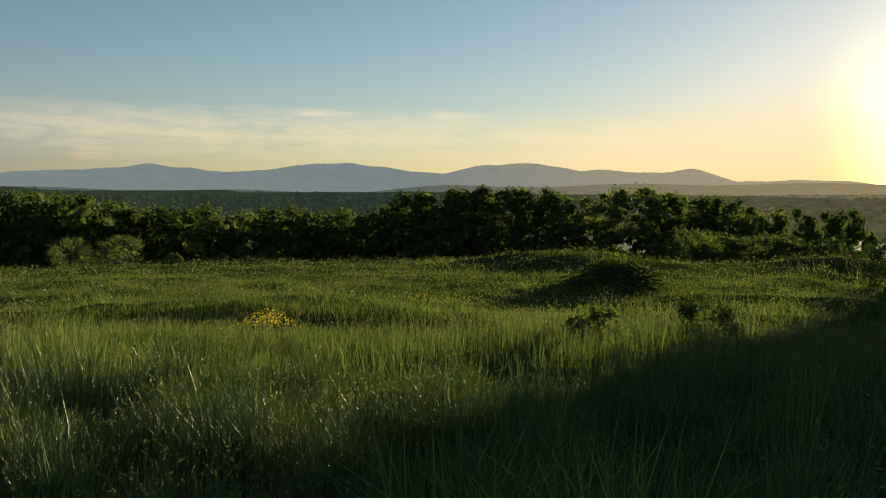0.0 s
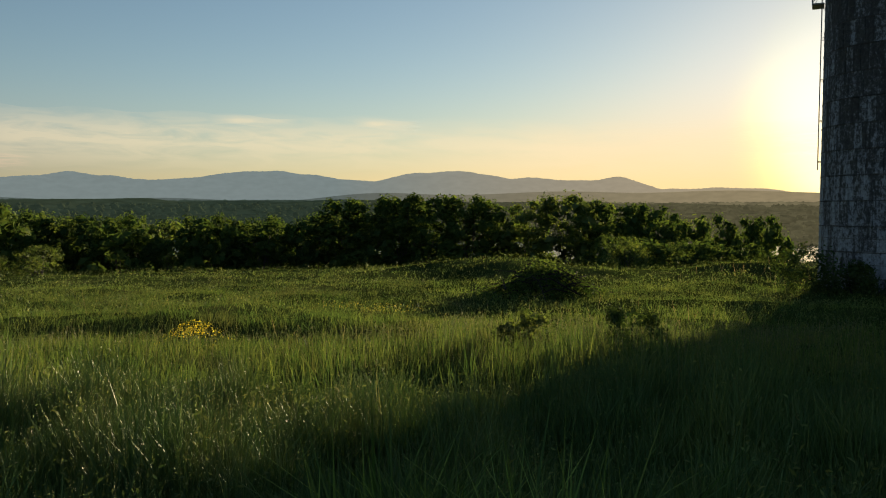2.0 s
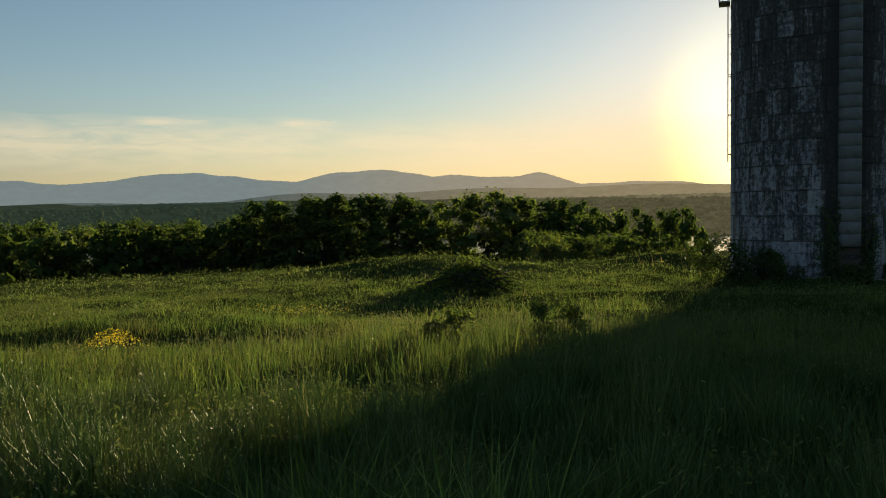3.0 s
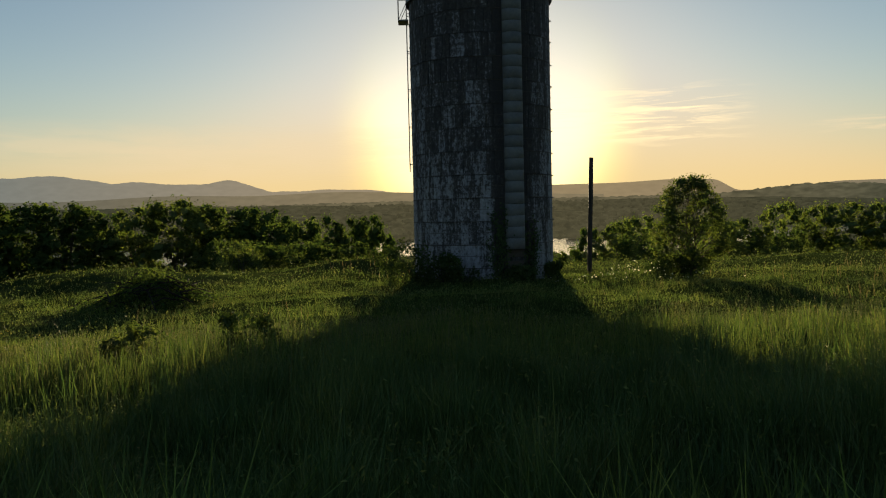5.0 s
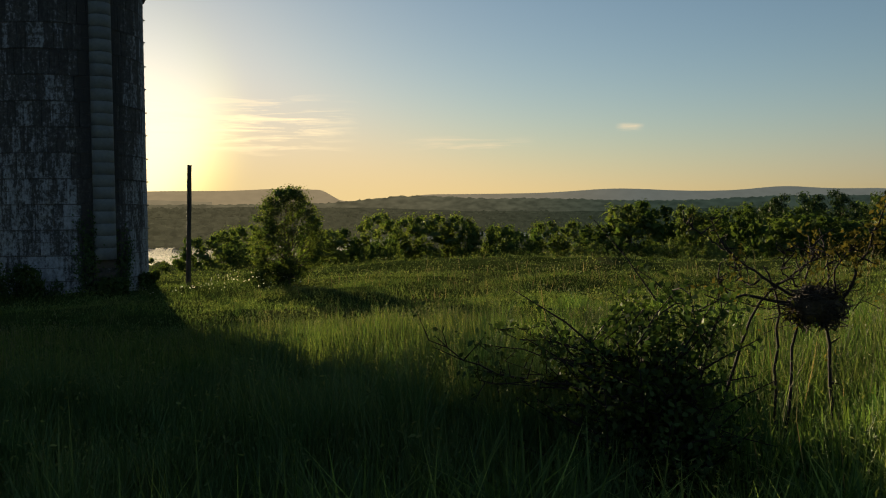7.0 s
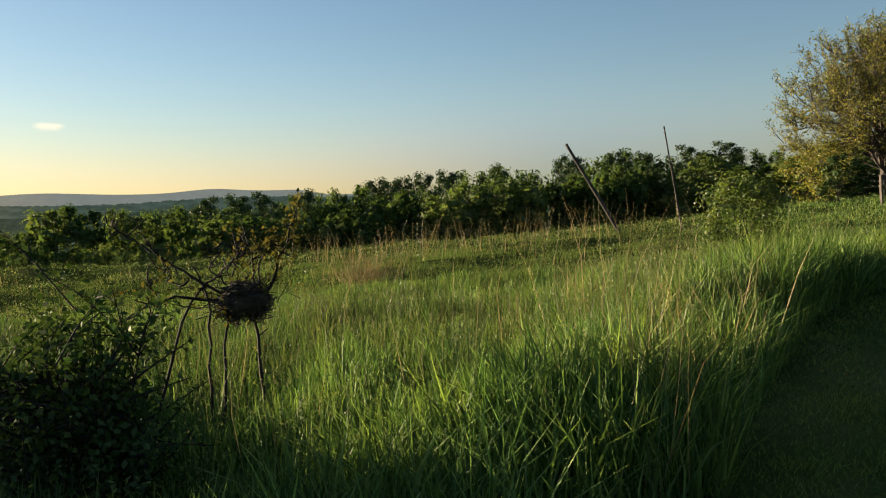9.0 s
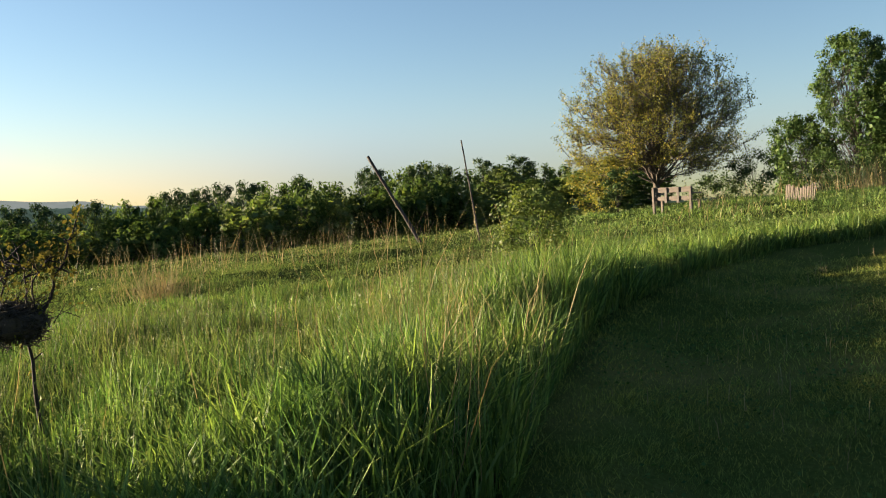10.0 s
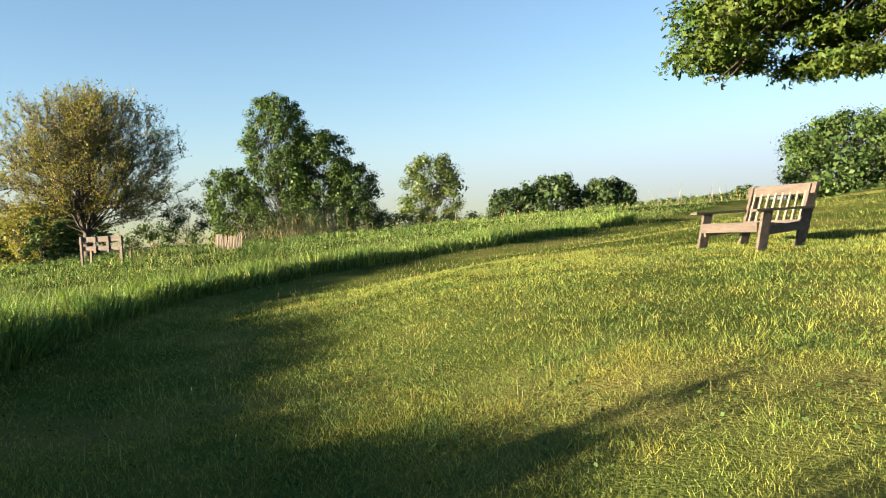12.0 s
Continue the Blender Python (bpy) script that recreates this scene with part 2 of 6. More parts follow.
def leafy(name, dark, light, glow, through_light=0.45, gloss=0.06, patch=0.25, share=0.5, straw=0.0, sheen=0.5):
    """Thin leaves and blades: light comes through them."""
    m, nt, out = shader(name)
    isl = nt.nodes.new("ShaderNodeNewGeometry").outputs["Random Per Island"]
    col = ramp(nt, isl, [(0.0, dark), (0.65, tuple(a + share * (b - a) for a, b in zip(dark, light))), (1.0, light)])
    big = noise_of(nt, patch, 3)
    shade = ramp(nt, big, [(0.35, (0.72, 0.74, 0.7)), (0.65, (1.15, 1.12, 1.0))])
    col = mixed(nt, 1.0, col, shade, "MULTIPLY")
    tuft = ramp(nt, noise_of(nt, 2.2, 2), [(0.35, (0.78, 0.92, 0.9)), (0.65, (1.22, 1.06, 0.95))])
    col = mixed(nt, 1.0, col, tuft, "MULTIPLY")
    if straw:
        dry = ramp(nt, noise_of(nt, 0.55, 5, rough=0.65), [(0.48, (0, 0, 0)), (0.62, (straw, straw, straw))])
        col = mixed(nt, dry, col, (0.135, 0.118, 0.055))
    dif = node(nt, "ShaderNodeBsdfDiffuse")
    nt.links.new(col, dif.inputs[0])
    tra = node(nt, "ShaderNodeBsdfTranslucent")
    nt.links.new(mixed(nt, 1.0, col, glow, "MULTIPLY"), tra.inputs[0])
    mix = node(nt, "ShaderNodeMixShader", Fac=through_light)
    nt.links.new(dif.outputs[0], mix.inputs[1])
    nt.links.new(tra.outputs[0], mix.inputs[2])
    gl = node(nt, "ShaderNodeBsdfGlossy", Roughness=sheen)
    gl.inputs[0].default_value = (1, 1, 1, 1)
    mix2 = node(nt, "ShaderNodeMixShader", Fac=gloss)
    nt.links.new(mix.outputs[0], mix2.inputs[1])
    nt.links.new(gl.outputs[0], mix2.inputs[2])
    nt.links.new(mix2.outputs[0], out.inputs[0])
    return m


def solid(name, colours, scale, rough=0.85, bump=0.3, stretch=(1, 1, 1), metal=0.0, world_space=False, fine=8.0):
    """A grained solid: colours as a ramp over coarse and fine noise, with relief."""
    m, nt, out = shader(name)
    a = noise_of(nt, scale, 6, stretch, world_space)
    b = noise_of(nt, scale * fine, 4, stretch, world_space)
    ma = nt.nodes.new("ShaderNodeMath")
    ma.operation = "MULTIPLY_ADD"
    ma.inputs[1].default_value = 0.35
    nt.links.new(b, ma.inputs[0])
    mb = nt.nodes.new("ShaderNodeMath")
    mb.operation = "MULTIPLY"
    mb.inputs[1].default_value = 0.65
    nt.links.new(a, mb.inputs[0])
    nt.links.new(mb.outputs[0], ma.inputs[2])
    n = len(colours)
    col = ramp(nt, ma.outputs[0], [(0.3 + 0.4 * i / max(1, n - 1), c) for i, c in enumerate(colours)])
    oi = nt.nodes.new("ShaderNodeObjectInfo")
    vary = ramp(nt, oi.outputs["Random"], [(0.0, (0.85, 0.85, 0.85)), (1.0, (1.1, 1.1, 1.1))])
    col = mixed(nt, 1.0, col, vary, "MULTIPLY")
    p = node(nt, "ShaderNodeBsdfPrincipled", Roughness=rough, Metallic=metal)
    nt.links.new(col, p.inputs["Base Color"])
    bp = node(nt, "ShaderNodeBump", Strength=bump, Distance=0.02)
    nt.links.new(ma.outputs[0], bp.inputs["Height"])
    nt.links.new(bp.outputs[0], p.inputs["Normal"])
    nt.links.new(p.outputs[0], out.inputs[0])
    return m


# Near copy of the meadow grass, toned darker to stand in for self-shading.
GRASS_SHADED = leafy("meadow_grass", (0.064, 0.115, 0.041), (0.15, 0.21, 0.070), (1.1, 1.2, 0.8), 0.05, 0.014, share=0.25, sheen=0.4)
# Lush verge blades in a brighter tone, sunlight painted into their colour.
GRASS_LUSH_LIT = leafy("lush_lit_verge_grass", (0.036, 0.076, 0.020), (0.23, 0.33, 0.085), (1.1, 1.2, 0.8), 0.32, 0.012, share=0.35)
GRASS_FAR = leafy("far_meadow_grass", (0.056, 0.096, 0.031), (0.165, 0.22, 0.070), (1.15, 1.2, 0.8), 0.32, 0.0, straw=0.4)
WEEDS = leafy("meadow_weeds", (0.050, 0.086, 0.029), (0.18, 0.23, 0.08), (1.2, 1.15, 0.8), 0.22, 0.010, sheen=0.42)
GRASS_SEED = leafy("seed_heads", (0.055, 0.075, 0.032), (0.16, 0.17, 0.08), (1.1, 1.1, 0.9), 0.35, 0.02)
DRY = leafy("dry_stalks", (0.16, 0.13, 0.07), (0.35, 0.29, 0.155), (1.0, 0.95, 0.8), 0.25, 0.015)
LAWN = leafy("lawn_grass", (0.042, 0.076, 0.018), (0.33, 0.375, 0.094), (1.2, 1.15, 0.75), 0.28, 0.010, share=0.5)
CLOVER = leafy("lawn_clover", (0.028, 0.062, 0.018), (0.085, 0.15, 0.042), (1.2, 1.2, 0.8), 0.2, 0.008)
YELLOW = leafy("yellow_flowers", (0.40, 0.39, 0.03), (0.60, 0.57, 0.06), (1.1, 1.0, 0.7), 0.4, 0.02)
YELLOW_DULL = leafy("faded_yellow_flowers", (0.20, 0.20, 0.04), (0.36, 0.34, 0.06), (1.1, 1.0, 0.7), 0.4, 0.02)
WHITE = leafy("white_flowers", (0.6, 0.6, 0.5), (0.8, 0.8, 0.7), (1, 1, 1), 0.4, 0.02)
LEAF_WOOD = leafy("woodland_leaves", (0.032, 0.060, 0.019), (0.088, 0.132, 0.038), (1.3, 1.3, 0.8), 0.36, 0.004)
LEAF_GREEN = leafy("full_green_leaves", (0.025, 0.053, 0.016), (0.080, 0.132, 0.036), (1.4, 1.35, 0.8), 0.18, 0.008)
LEAF_LIGHT = leafy("light_leaves", (0.052, 0.086, 0.022), (0.125, 0.165, 0.048), (1.35, 1.35, 0.8), 0.42, 0.015)
LEAF_PINE = leafy("pine_needles", (0.022, 0.045, 0.016), (0.05, 0.085, 0.028), (1.2, 1.2, 0.8), 0.2, 0.015)
LEAF_YOUNG = leafy("young_leaves", (0.085, 0.105, 0.024), (0.25, 0.235, 0.055), (1.3, 1.2, 0.7), 0.4, 0.015)
LEAF_MAPLE = leafy("maple_leaves", (0.030, 0.058, 0.012), (0.080, 0.118, 0.026), (1.25, 1.3, 0.7), 0.34, 0.006)
LEAF_SHRUB = leafy("bronze_shrub_leaves", (0.045, 0.052, 0.016), (0.14, 0.125, 0.036), (1.3, 1.2, 0.8), 0.25, 0.0)
LEAF_BUSH = leafy("bush_leaves", (0.024, 0.048, 0.013), (0.066, 0.105, 0.030), (1.3, 1.3, 0.8), 0.16, 0.012)
BARK = solid("bark", [(0.018, 0.014, 0.011), (0.045, 0.037, 0.029), (0.08, 0.067, 0.054)], 3.0, 0.9, 0.6, (1, 1, 0.25))
TWIG = solid("twig_bark", [(0.008, 0.006, 0.005), (0.022, 0.016, 0.012)], 6.0, 1.0, 0.4)
TIMBER = solid("weathered_timber", [(0.034, 0.027, 0.021), (0.072, 0.057, 0.044), (0.108, 0.088, 0.068)], 2.2, 0.8, 0.35, (1, 6, 6), fine=5)
POLE_WOOD = solid("old_pole_wood", [(0.022, 0.018, 0.015), (0.055, 0.045, 0.036)], 2.5, 0.9, 0.35, (5, 5, 0.7), fine=5)
TIMBER_DARK = solid("dark_timber", [(0.035, 0.03, 0.026), (0.085, 0.07, 0.056)], 2.2, 0.8, 0.35, (1, 6, 6), fine=5)
PALE_WOOD = solid("bleached_wood", [(0.13, 0.105, 0.07), (0.24, 0.20, 0.135)], 3.0, 0.85, 0.3, (4, 4, 0.6))
FENCE_WOOD = solid("grey_pink_wood", [(0.065, 0.054, 0.042), (0.12, 0.10, 0.076)], 3.0, 0.85, 0.3, (4, 4, 0.6))
STEEL = solid("weathered_steel", [(0.10, 0.095, 0.09), (0.24, 0.23, 0.22)], 2.5, 0.5, 0.1, metal=0.7)
HOOP_RUST = solid("dark_hoop_rust", [(0.035, 0.030, 0.027), (0.085, 0.075, 0.068)], 4.0, 0.8, 0.2, metal=0.3)
GALVANISED = solid("galvanised_sheet", [(0.12, 0.13, 0.14), (0.22, 0.235, 0.25)], 1.6, 0.65, 0.12, metal=0.2)
CHUTE_GREY = solid("chute_concrete", [(0.095, 0.105, 0.107), (0.13, 0.145, 0.147), (0.16, 0.178, 0.178)], 1.6, 0.8, 0.2, world_space=True)
NEST = solid("dry_nest_grass", [(0.02, 0.016, 0.012), (0.07, 0.055, 0.04)], 9.0, 0.95, 0.8)


# ---- the ground: one sheet to the horizon ----
def ground_material():
    m, nt, out = shader("ground_turf")
    att = nt.nodes.new("ShaderNodeAttribute")
    att.attribute_name = "mown"
    n1 = noise_of(nt, 0.5, 6)
    n2 = noise_of(nt, 40.0, 6)
    meadow = ramp(nt, n1, [(0.3, (0.022, 0.034, 0.010)), (0.55, (0.042, 0.06, 0.017)), (0.75, (0.08, 0.085, 0.03))])
    lawn = ramp(nt, n1, [(0.3, (0.034, 0.054, 0.014)), (0.5, (0.075, 0.098, 0.026)), (0.72, (0.16, 0.148, 0.052))])
    lawn = mixed(nt, 0.6, lawn, ramp(nt, n2, [(0.3, (0.55, 0.55, 0.5)), (0.7, (1.2, 1.2, 1.1))]), "MULTIPLY")
    col = mixed(nt, att.outputs["Fac"], meadow, lawn)
    p = node(nt, "ShaderNodeBsdfPrincipled", Roughness=0.95)
    p.inputs["Specular IOR Level"].default_value = 0.0
    nt.links.new(col, p.inputs["Base Color"])
    bp = node(nt, "ShaderNodeBump", Strength=1.0, Distance=0.035)
    nt.links.new(n2, bp.inputs["Height"])
    nt.links.new(bp.outputs[0], p.inputs["Normal"])
    nt.links.new(p.outputs[0], out.inputs[0])
    return m


# Emission colours that stand in for haze over the far ground and woods.
FAR_HAZE_GLOW, FAR_HAZE_GLOW_SUN = (0.007, 0.0115, 0.0085), (0.028, 0.026, 0.015)


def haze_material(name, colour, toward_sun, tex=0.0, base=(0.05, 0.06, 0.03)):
    """Far land with evening haze painted in: a plain backdrop whose emission stands in for airlight, more so toward the
    sun.
    """
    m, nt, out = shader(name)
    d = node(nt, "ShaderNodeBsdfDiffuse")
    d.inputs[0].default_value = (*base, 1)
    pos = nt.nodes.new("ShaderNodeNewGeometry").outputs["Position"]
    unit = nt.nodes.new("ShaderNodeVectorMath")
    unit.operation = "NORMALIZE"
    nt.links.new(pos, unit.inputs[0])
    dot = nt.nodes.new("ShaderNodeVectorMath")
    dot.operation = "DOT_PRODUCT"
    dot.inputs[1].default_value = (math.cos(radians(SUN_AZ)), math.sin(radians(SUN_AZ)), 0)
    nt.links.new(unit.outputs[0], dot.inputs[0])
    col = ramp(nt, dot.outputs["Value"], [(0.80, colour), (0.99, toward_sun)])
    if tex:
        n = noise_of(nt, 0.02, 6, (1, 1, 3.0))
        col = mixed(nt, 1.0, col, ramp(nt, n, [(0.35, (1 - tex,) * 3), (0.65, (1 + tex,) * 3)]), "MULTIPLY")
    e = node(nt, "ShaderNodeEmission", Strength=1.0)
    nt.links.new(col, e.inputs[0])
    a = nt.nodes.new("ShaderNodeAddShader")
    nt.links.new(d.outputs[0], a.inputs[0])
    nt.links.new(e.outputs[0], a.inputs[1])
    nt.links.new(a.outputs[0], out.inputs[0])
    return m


def build_ground():
    radii = np.concatenate([np.linspace(0.4, 12, 40), np.geomspace(12.4, 70, 70), np.geomspace(73, 4900, 90)])
    seg = 330
    a = np.arange(seg) * 2 * math.pi / seg
    x = (radii[:, None] * np.cos(a)[None]).ravel()
    y = (radii[:, None] * np.sin(a)[None]).ravel()
    V = np.concatenate([np.stack([x, y, height(x, y)], 1), [[0, 0, float(height(0.0, 0.0))]]])
    i = np.arange(len(radii) - 1)[:, None] * seg + np.arange(seg)[None]
    j = np.arange(len(radii) - 1)[:, None] * seg + (np.arange(seg)[None] + 1) % seg
    quads = np.stack([i, i + seg, j + seg, j], -1).reshape(-1, 4)
    fan = np.stack([np.full(seg, len(V) - 1), np.arange(seg), (np.arange(seg) + 1) % seg], 1)
    ring = np.repeat(np.arange(len(radii) - 1), seg)
    # Rings beyond 1250 m take the material with haze painted in as emission.
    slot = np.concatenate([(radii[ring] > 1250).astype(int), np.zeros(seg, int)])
    me = shade_smooth(mesh_of("ground", V, [quads, fan], [ground_material(), haze_material("far_land_haze", FAR_HAZE_GLOW, FAR_HAZE_GLOW_SUN, 0.4, (0.018, 0.024, 0.012))], slot))
    att = me.attributes.new("mown", "FLOAT", "POINT")
    wob = 0.25 * (vnoise(V[:, 0] / 0.6, V[:, 1] / 0.6, 21) - 0.5)
    att.data.foreach_set("value", smooth(0.15, -0.15, edge_side(V[:, 0], V[:, 1]) + wob).astype(np.float32))
    tagged(new("ground", me), "hilltop meadow and mown lawn falling to a wooded valley", "ground", kind="structure")


build_ground()


def water_material():
    m, nt, out = shader("river_water")
    p = node(nt, "ShaderNodeBsdfPrincipled", Roughness=0.12)
    p.inputs["Base Color"].default_value = (0.03, 0.045, 0.05, 1)
    bp = node(nt, "ShaderNodeBump", Strength=0.25, Distance=0.3)
    nt.links.new(noise_of(nt, 0.06, 5, (1, 3, 1)), bp.inputs["Height"])
    nt.links.new(bp.outputs[0], p.inputs["Normal"])
    nt.links.new(p.outputs[0], out.inputs[0])
    return m


def build_river():
    az = np.radians(np.linspace(-5, 120, 120))
    bank = 1500 + 900 * smooth(48, 27, np.degrees(az))
    rad = np.stack([bank - 560, bank + 30], 0)
    V = np.stack([rad * np.cos(az), rad * np.sin(az), np.full_like(rad, -54.2)], -1).reshape(-1, 3)
    i = np.arange(119)
    F = np.stack([i, i + 120, i + 121, i + 1], 1)
    tagged(new("river", mesh_of("river", V, F, water_material())), "broad calm river shining between wooded banks", "river", kind="structure")


build_river()


# ---- the distance: ridges and mountains ----
def ridge(name, label, dist, depth, crest, az0, az1, mat, rough=0.0, steps=500):
    """A long rounded ridge: crest(az) gives its angle over the horizon in degrees."""
    az = np.linspace(az0, az1, steps)
    rows = []
    for k, (dr, f) in enumerate([(-depth, -0.6), (-depth * 0.6, 0.15), (-depth * 0.3, 0.62), (-depth * 0.1, 0.93), (0, 1.0), (depth * 0.3, 0.7), (depth, -0.5)]):
        el = crest(az)
        el = el + rough * (vnoise(az * 6, az * 0 + k, 31) - 0.5) + 0.6 * rough * (vnoise(az * 22, az * 0 + k, 32) - 0.5)
        r = dist + dr
        z = 1.6 + dist * np.tan(np.radians(el)) * f + (f - 1) * 8
        rows.append(np.stack([r * np.cos(np.radians(az)), r * np.sin(np.radians(az)), z], 1))
    V = np.concatenate(rows)
    i = (np.arange(len(rows) - 1)[:, None] * steps + np.arange(steps - 1)[None]).ravel()
    F = np.stack([i, i + 1, i + 1 + steps, i + steps], 1)
    return tagged(new(name, shade_smooth(mesh_of(name, V, F, mat))), label, "hills", kind="structure")


PEAKS = [1.28, 1.34, 1.49, 1.73, 1.43, 1.47, 1.83, 1.96, 1.82, 1.48, 1.82, 2.11, 1.84, 1.77, 1.58, 1.73, 1.14, 1.27, 1.22, 0.9]
SUMMITS = [(109.7, 0.9, 0.14), (106.9, 0.7, 0.12), (98.6, 1.0, 0.10), (96.2, 0.8, 0.1), (87.2, 0.9, 0.12), (83.6, 1.0, 0.14), (73.4, 1.0, 0.2), (80.6, 0.7, -0.12), (89.9, 0.8, -0.1), (70.6, 0.6, -0.12)]


def mountains(az):
    el = 0 * az
    for k, h in enumerate(PEAKS):
        el = el + h * np.exp(-((az - (118 - 3 * k)) / 2.2) ** 2)
    for a, w, h in SUMMITS:
        el = el + h * np.exp(-((az - a) / w) ** 2)
    return el + 1.3 * smooth(118, 124, az)


def low_ridge(az):
    return 0.62 + 0.55 * smooth(97, 88, az) + 0.2 * smooth(82, 74, az) + 0.08 * np.sin(az * 0.5) - 0.4 * smooth(58, 52, az)


def mesa(az):
    el = 0.9 + 0.72 * smooth(39.2, 41.0, az) + 0.14 * np.exp(-((az - 43.3) / 2.5) ** 2) - 0.25 * smooth(50, 60, az)
    return el + 0.42 * smooth(37, 33, az) * smooth(2, 5, az) + 0.25 * np.exp(-((az - 20.7) / 3.5) ** 2) + 0.22 * np.exp(-((az - 10.2) / 2.2) ** 2)


def wooded_rise(az):
    el = 0.72 + 0.5 * np.exp(-((az - 34.5) / 4.5) ** 2) + 0.25 * np.exp(-((az - 26) / 5.0) ** 2) + 0.25 * np.exp(-((az - 9) / 5.0) ** 2)
    return el - 0.1 * smooth(60, 75, az) - 0.1 * smooth(95, 110, az)


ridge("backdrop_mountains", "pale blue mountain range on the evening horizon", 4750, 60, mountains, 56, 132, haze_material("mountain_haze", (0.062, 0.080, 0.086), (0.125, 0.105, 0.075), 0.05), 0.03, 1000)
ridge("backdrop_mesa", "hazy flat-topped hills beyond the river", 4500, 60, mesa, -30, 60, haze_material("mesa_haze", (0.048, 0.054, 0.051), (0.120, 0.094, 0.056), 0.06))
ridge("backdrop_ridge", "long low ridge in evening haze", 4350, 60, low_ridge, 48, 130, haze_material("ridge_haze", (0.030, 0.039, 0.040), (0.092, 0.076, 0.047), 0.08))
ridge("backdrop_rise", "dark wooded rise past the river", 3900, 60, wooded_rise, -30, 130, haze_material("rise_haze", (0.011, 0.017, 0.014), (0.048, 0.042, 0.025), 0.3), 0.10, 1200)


# ---- high thin clouds ----
def cloud_material(name, colour, cover, density, streak=0.019, soft=0.28):
    """Wisps: streaked noise, thinning out toward the cloud's own edges."""
    m, nt, out = shader(name)
    co = nt.nodes.new("ShaderNodeTexCoord").outputs["Generated"]
    sep = nt.nodes.new("ShaderNodeSeparateXYZ")
    nt.links.new(co, sep.inputs[0])
    mp = nt.nodes.new("ShaderNodeMapping")
    mp.inputs["Scale"].default_value = (0.0013, 0.0013, streak)
    mp.inputs["Rotation"].default_value = (0, radians(7), 0)
    nt.links.new(nt.nodes.new("ShaderNodeTexCoord").outputs["Object"], mp.inputs[0])
    n = node(nt, "ShaderNodeTexNoise", Scale=2.0, Detail=7.0, Roughness=0.6, Distortion=0.6)
    nt.links.new(mp.outputs[0], n.inputs["Vector"])
    wisp = ramp(nt, n.outputs[0], [(cover, (0, 0, 0)), (cover + soft, (1, 1, 1))])
    soft_x = ramp(nt, sep.outputs[0], [(0.0, (0, 0, 0)), (0.3, (1, 1, 1)), (0.7, (1, 1, 1)), (1.0, (0, 0, 0))])
    soft_z = ramp(nt, sep.outputs[2], [(0.0, (0, 0, 0)), (0.45, (1, 1, 1)), (0.6, (1, 1, 1)), (1.0, (0, 0, 0))])
    f = mixed(nt, 1.0, mixed(nt, 1.0, wisp, soft_x, "MULTIPLY"), soft_z, "MULTIPLY")
    f = mixed(nt, 1.0, f, (density, density, density), "MULTIPLY")
    # Evening light on the cloud is put in as emission.
    e = node(nt, "ShaderNodeEmission", Strength=1.0)
    e.inputs[0].default_value = (*colour, 1)
    t = node(nt, "ShaderNodeBsdfTransparent")
    mix = node(nt, "ShaderNodeMixShader")
    nt.links.new(f, mix.inputs[0])
    nt.links.new(t.outputs[0], mix.inputs[1])
    nt.links.new(e.outputs[0], mix.inputs[2])
    nt.links.new(mix.outputs[0], out.inputs[0])
    return m


def cloud(label, az0, az1, el0, el1, mat, tilt=0.0):
    """A thin sheet of cloud far over the mountains, bent about the hilltop."""
    mid = 0.5 * (az0 + az1)
    R = 4800.0
    a = np.radians(np.linspace(az1 - mid, az0 - mid, 40))
    el = np.radians(np.linspace(el0, el1, 8))
    x = -R * np.sin(a)[None] * np.ones((8, 1))
    y = R * np.cos(a)[None] * np.ones((8, 1)) - R
    z = R * np.tan(el)[:, None] + tilt * x + 12 * np.sin(a * 60)[None]
    V = np.stack([x, y, z], -1).reshape(-1, 3)
    i = (np.arange(7)[:, None] * 40 + np.arange(39)[None]).ravel()
    F = np.stack([i, i + 1, i + 41, i + 40], 1)
    ob = new("backdrop_cloud", shade_smooth(mesh_of("cloud", V, F, mat)))
    ob.matrix_basis = pose(*polar(mid, R), 1.6, 0, 0, mid - 90)
    ob.visible_shadow = False
    return tagged(ob, label, "cloud", kind="structure")


VEIL = cloud_material("veil_cloud", (0.36, 0.30, 0.20), 0.28, 0.40, 0.008)
WISP = cloud_material("wisp_cloud", (0.66, 0.53, 0.31), 0.47, 0.75, 0.017, 0.2)
THIN = cloud_material("thin_wisp_cloud", (0.40, 0.33, 0.22), 0.44, 0.75)
PUFF = cloud_material("puff_cloud", (0.30, 0.22, 0.165), 0.40, 0.7)
cloud("broad thin veil of cream evening cloud", 72, 130, 2.6, 6.3, VEIL, 0.004)
cloud("broad thin veil of golden evening cloud", 56, 88, 2.2, 6.0, VEIL, -0.01)
cloud("bright golden wisps of cirrus near the sun", 38.0, 53.0, 4.0, 7.8, WISP, 0.05)
cloud("long faint wisp of cirrus", 26, 36, 4.3, 5.2, THIN, -0.01)
cloud("tiny bright wisp of cirrus", 18.8, 20.8, 5.35, 5.95, THIN, 0.06)
cloud("small puff of pinkish cloud over the mountains", 111.4, 114.4, 2.3, 3.3, PUFF)
cloud("thin faint wisp over the mountains", 95, 101, 5.5, 6.2, VEIL, -0.01)
cloud("thin faint wisp over the mountains", 87, 91.5, 5.5, 6.2, VEIL, 0.01)


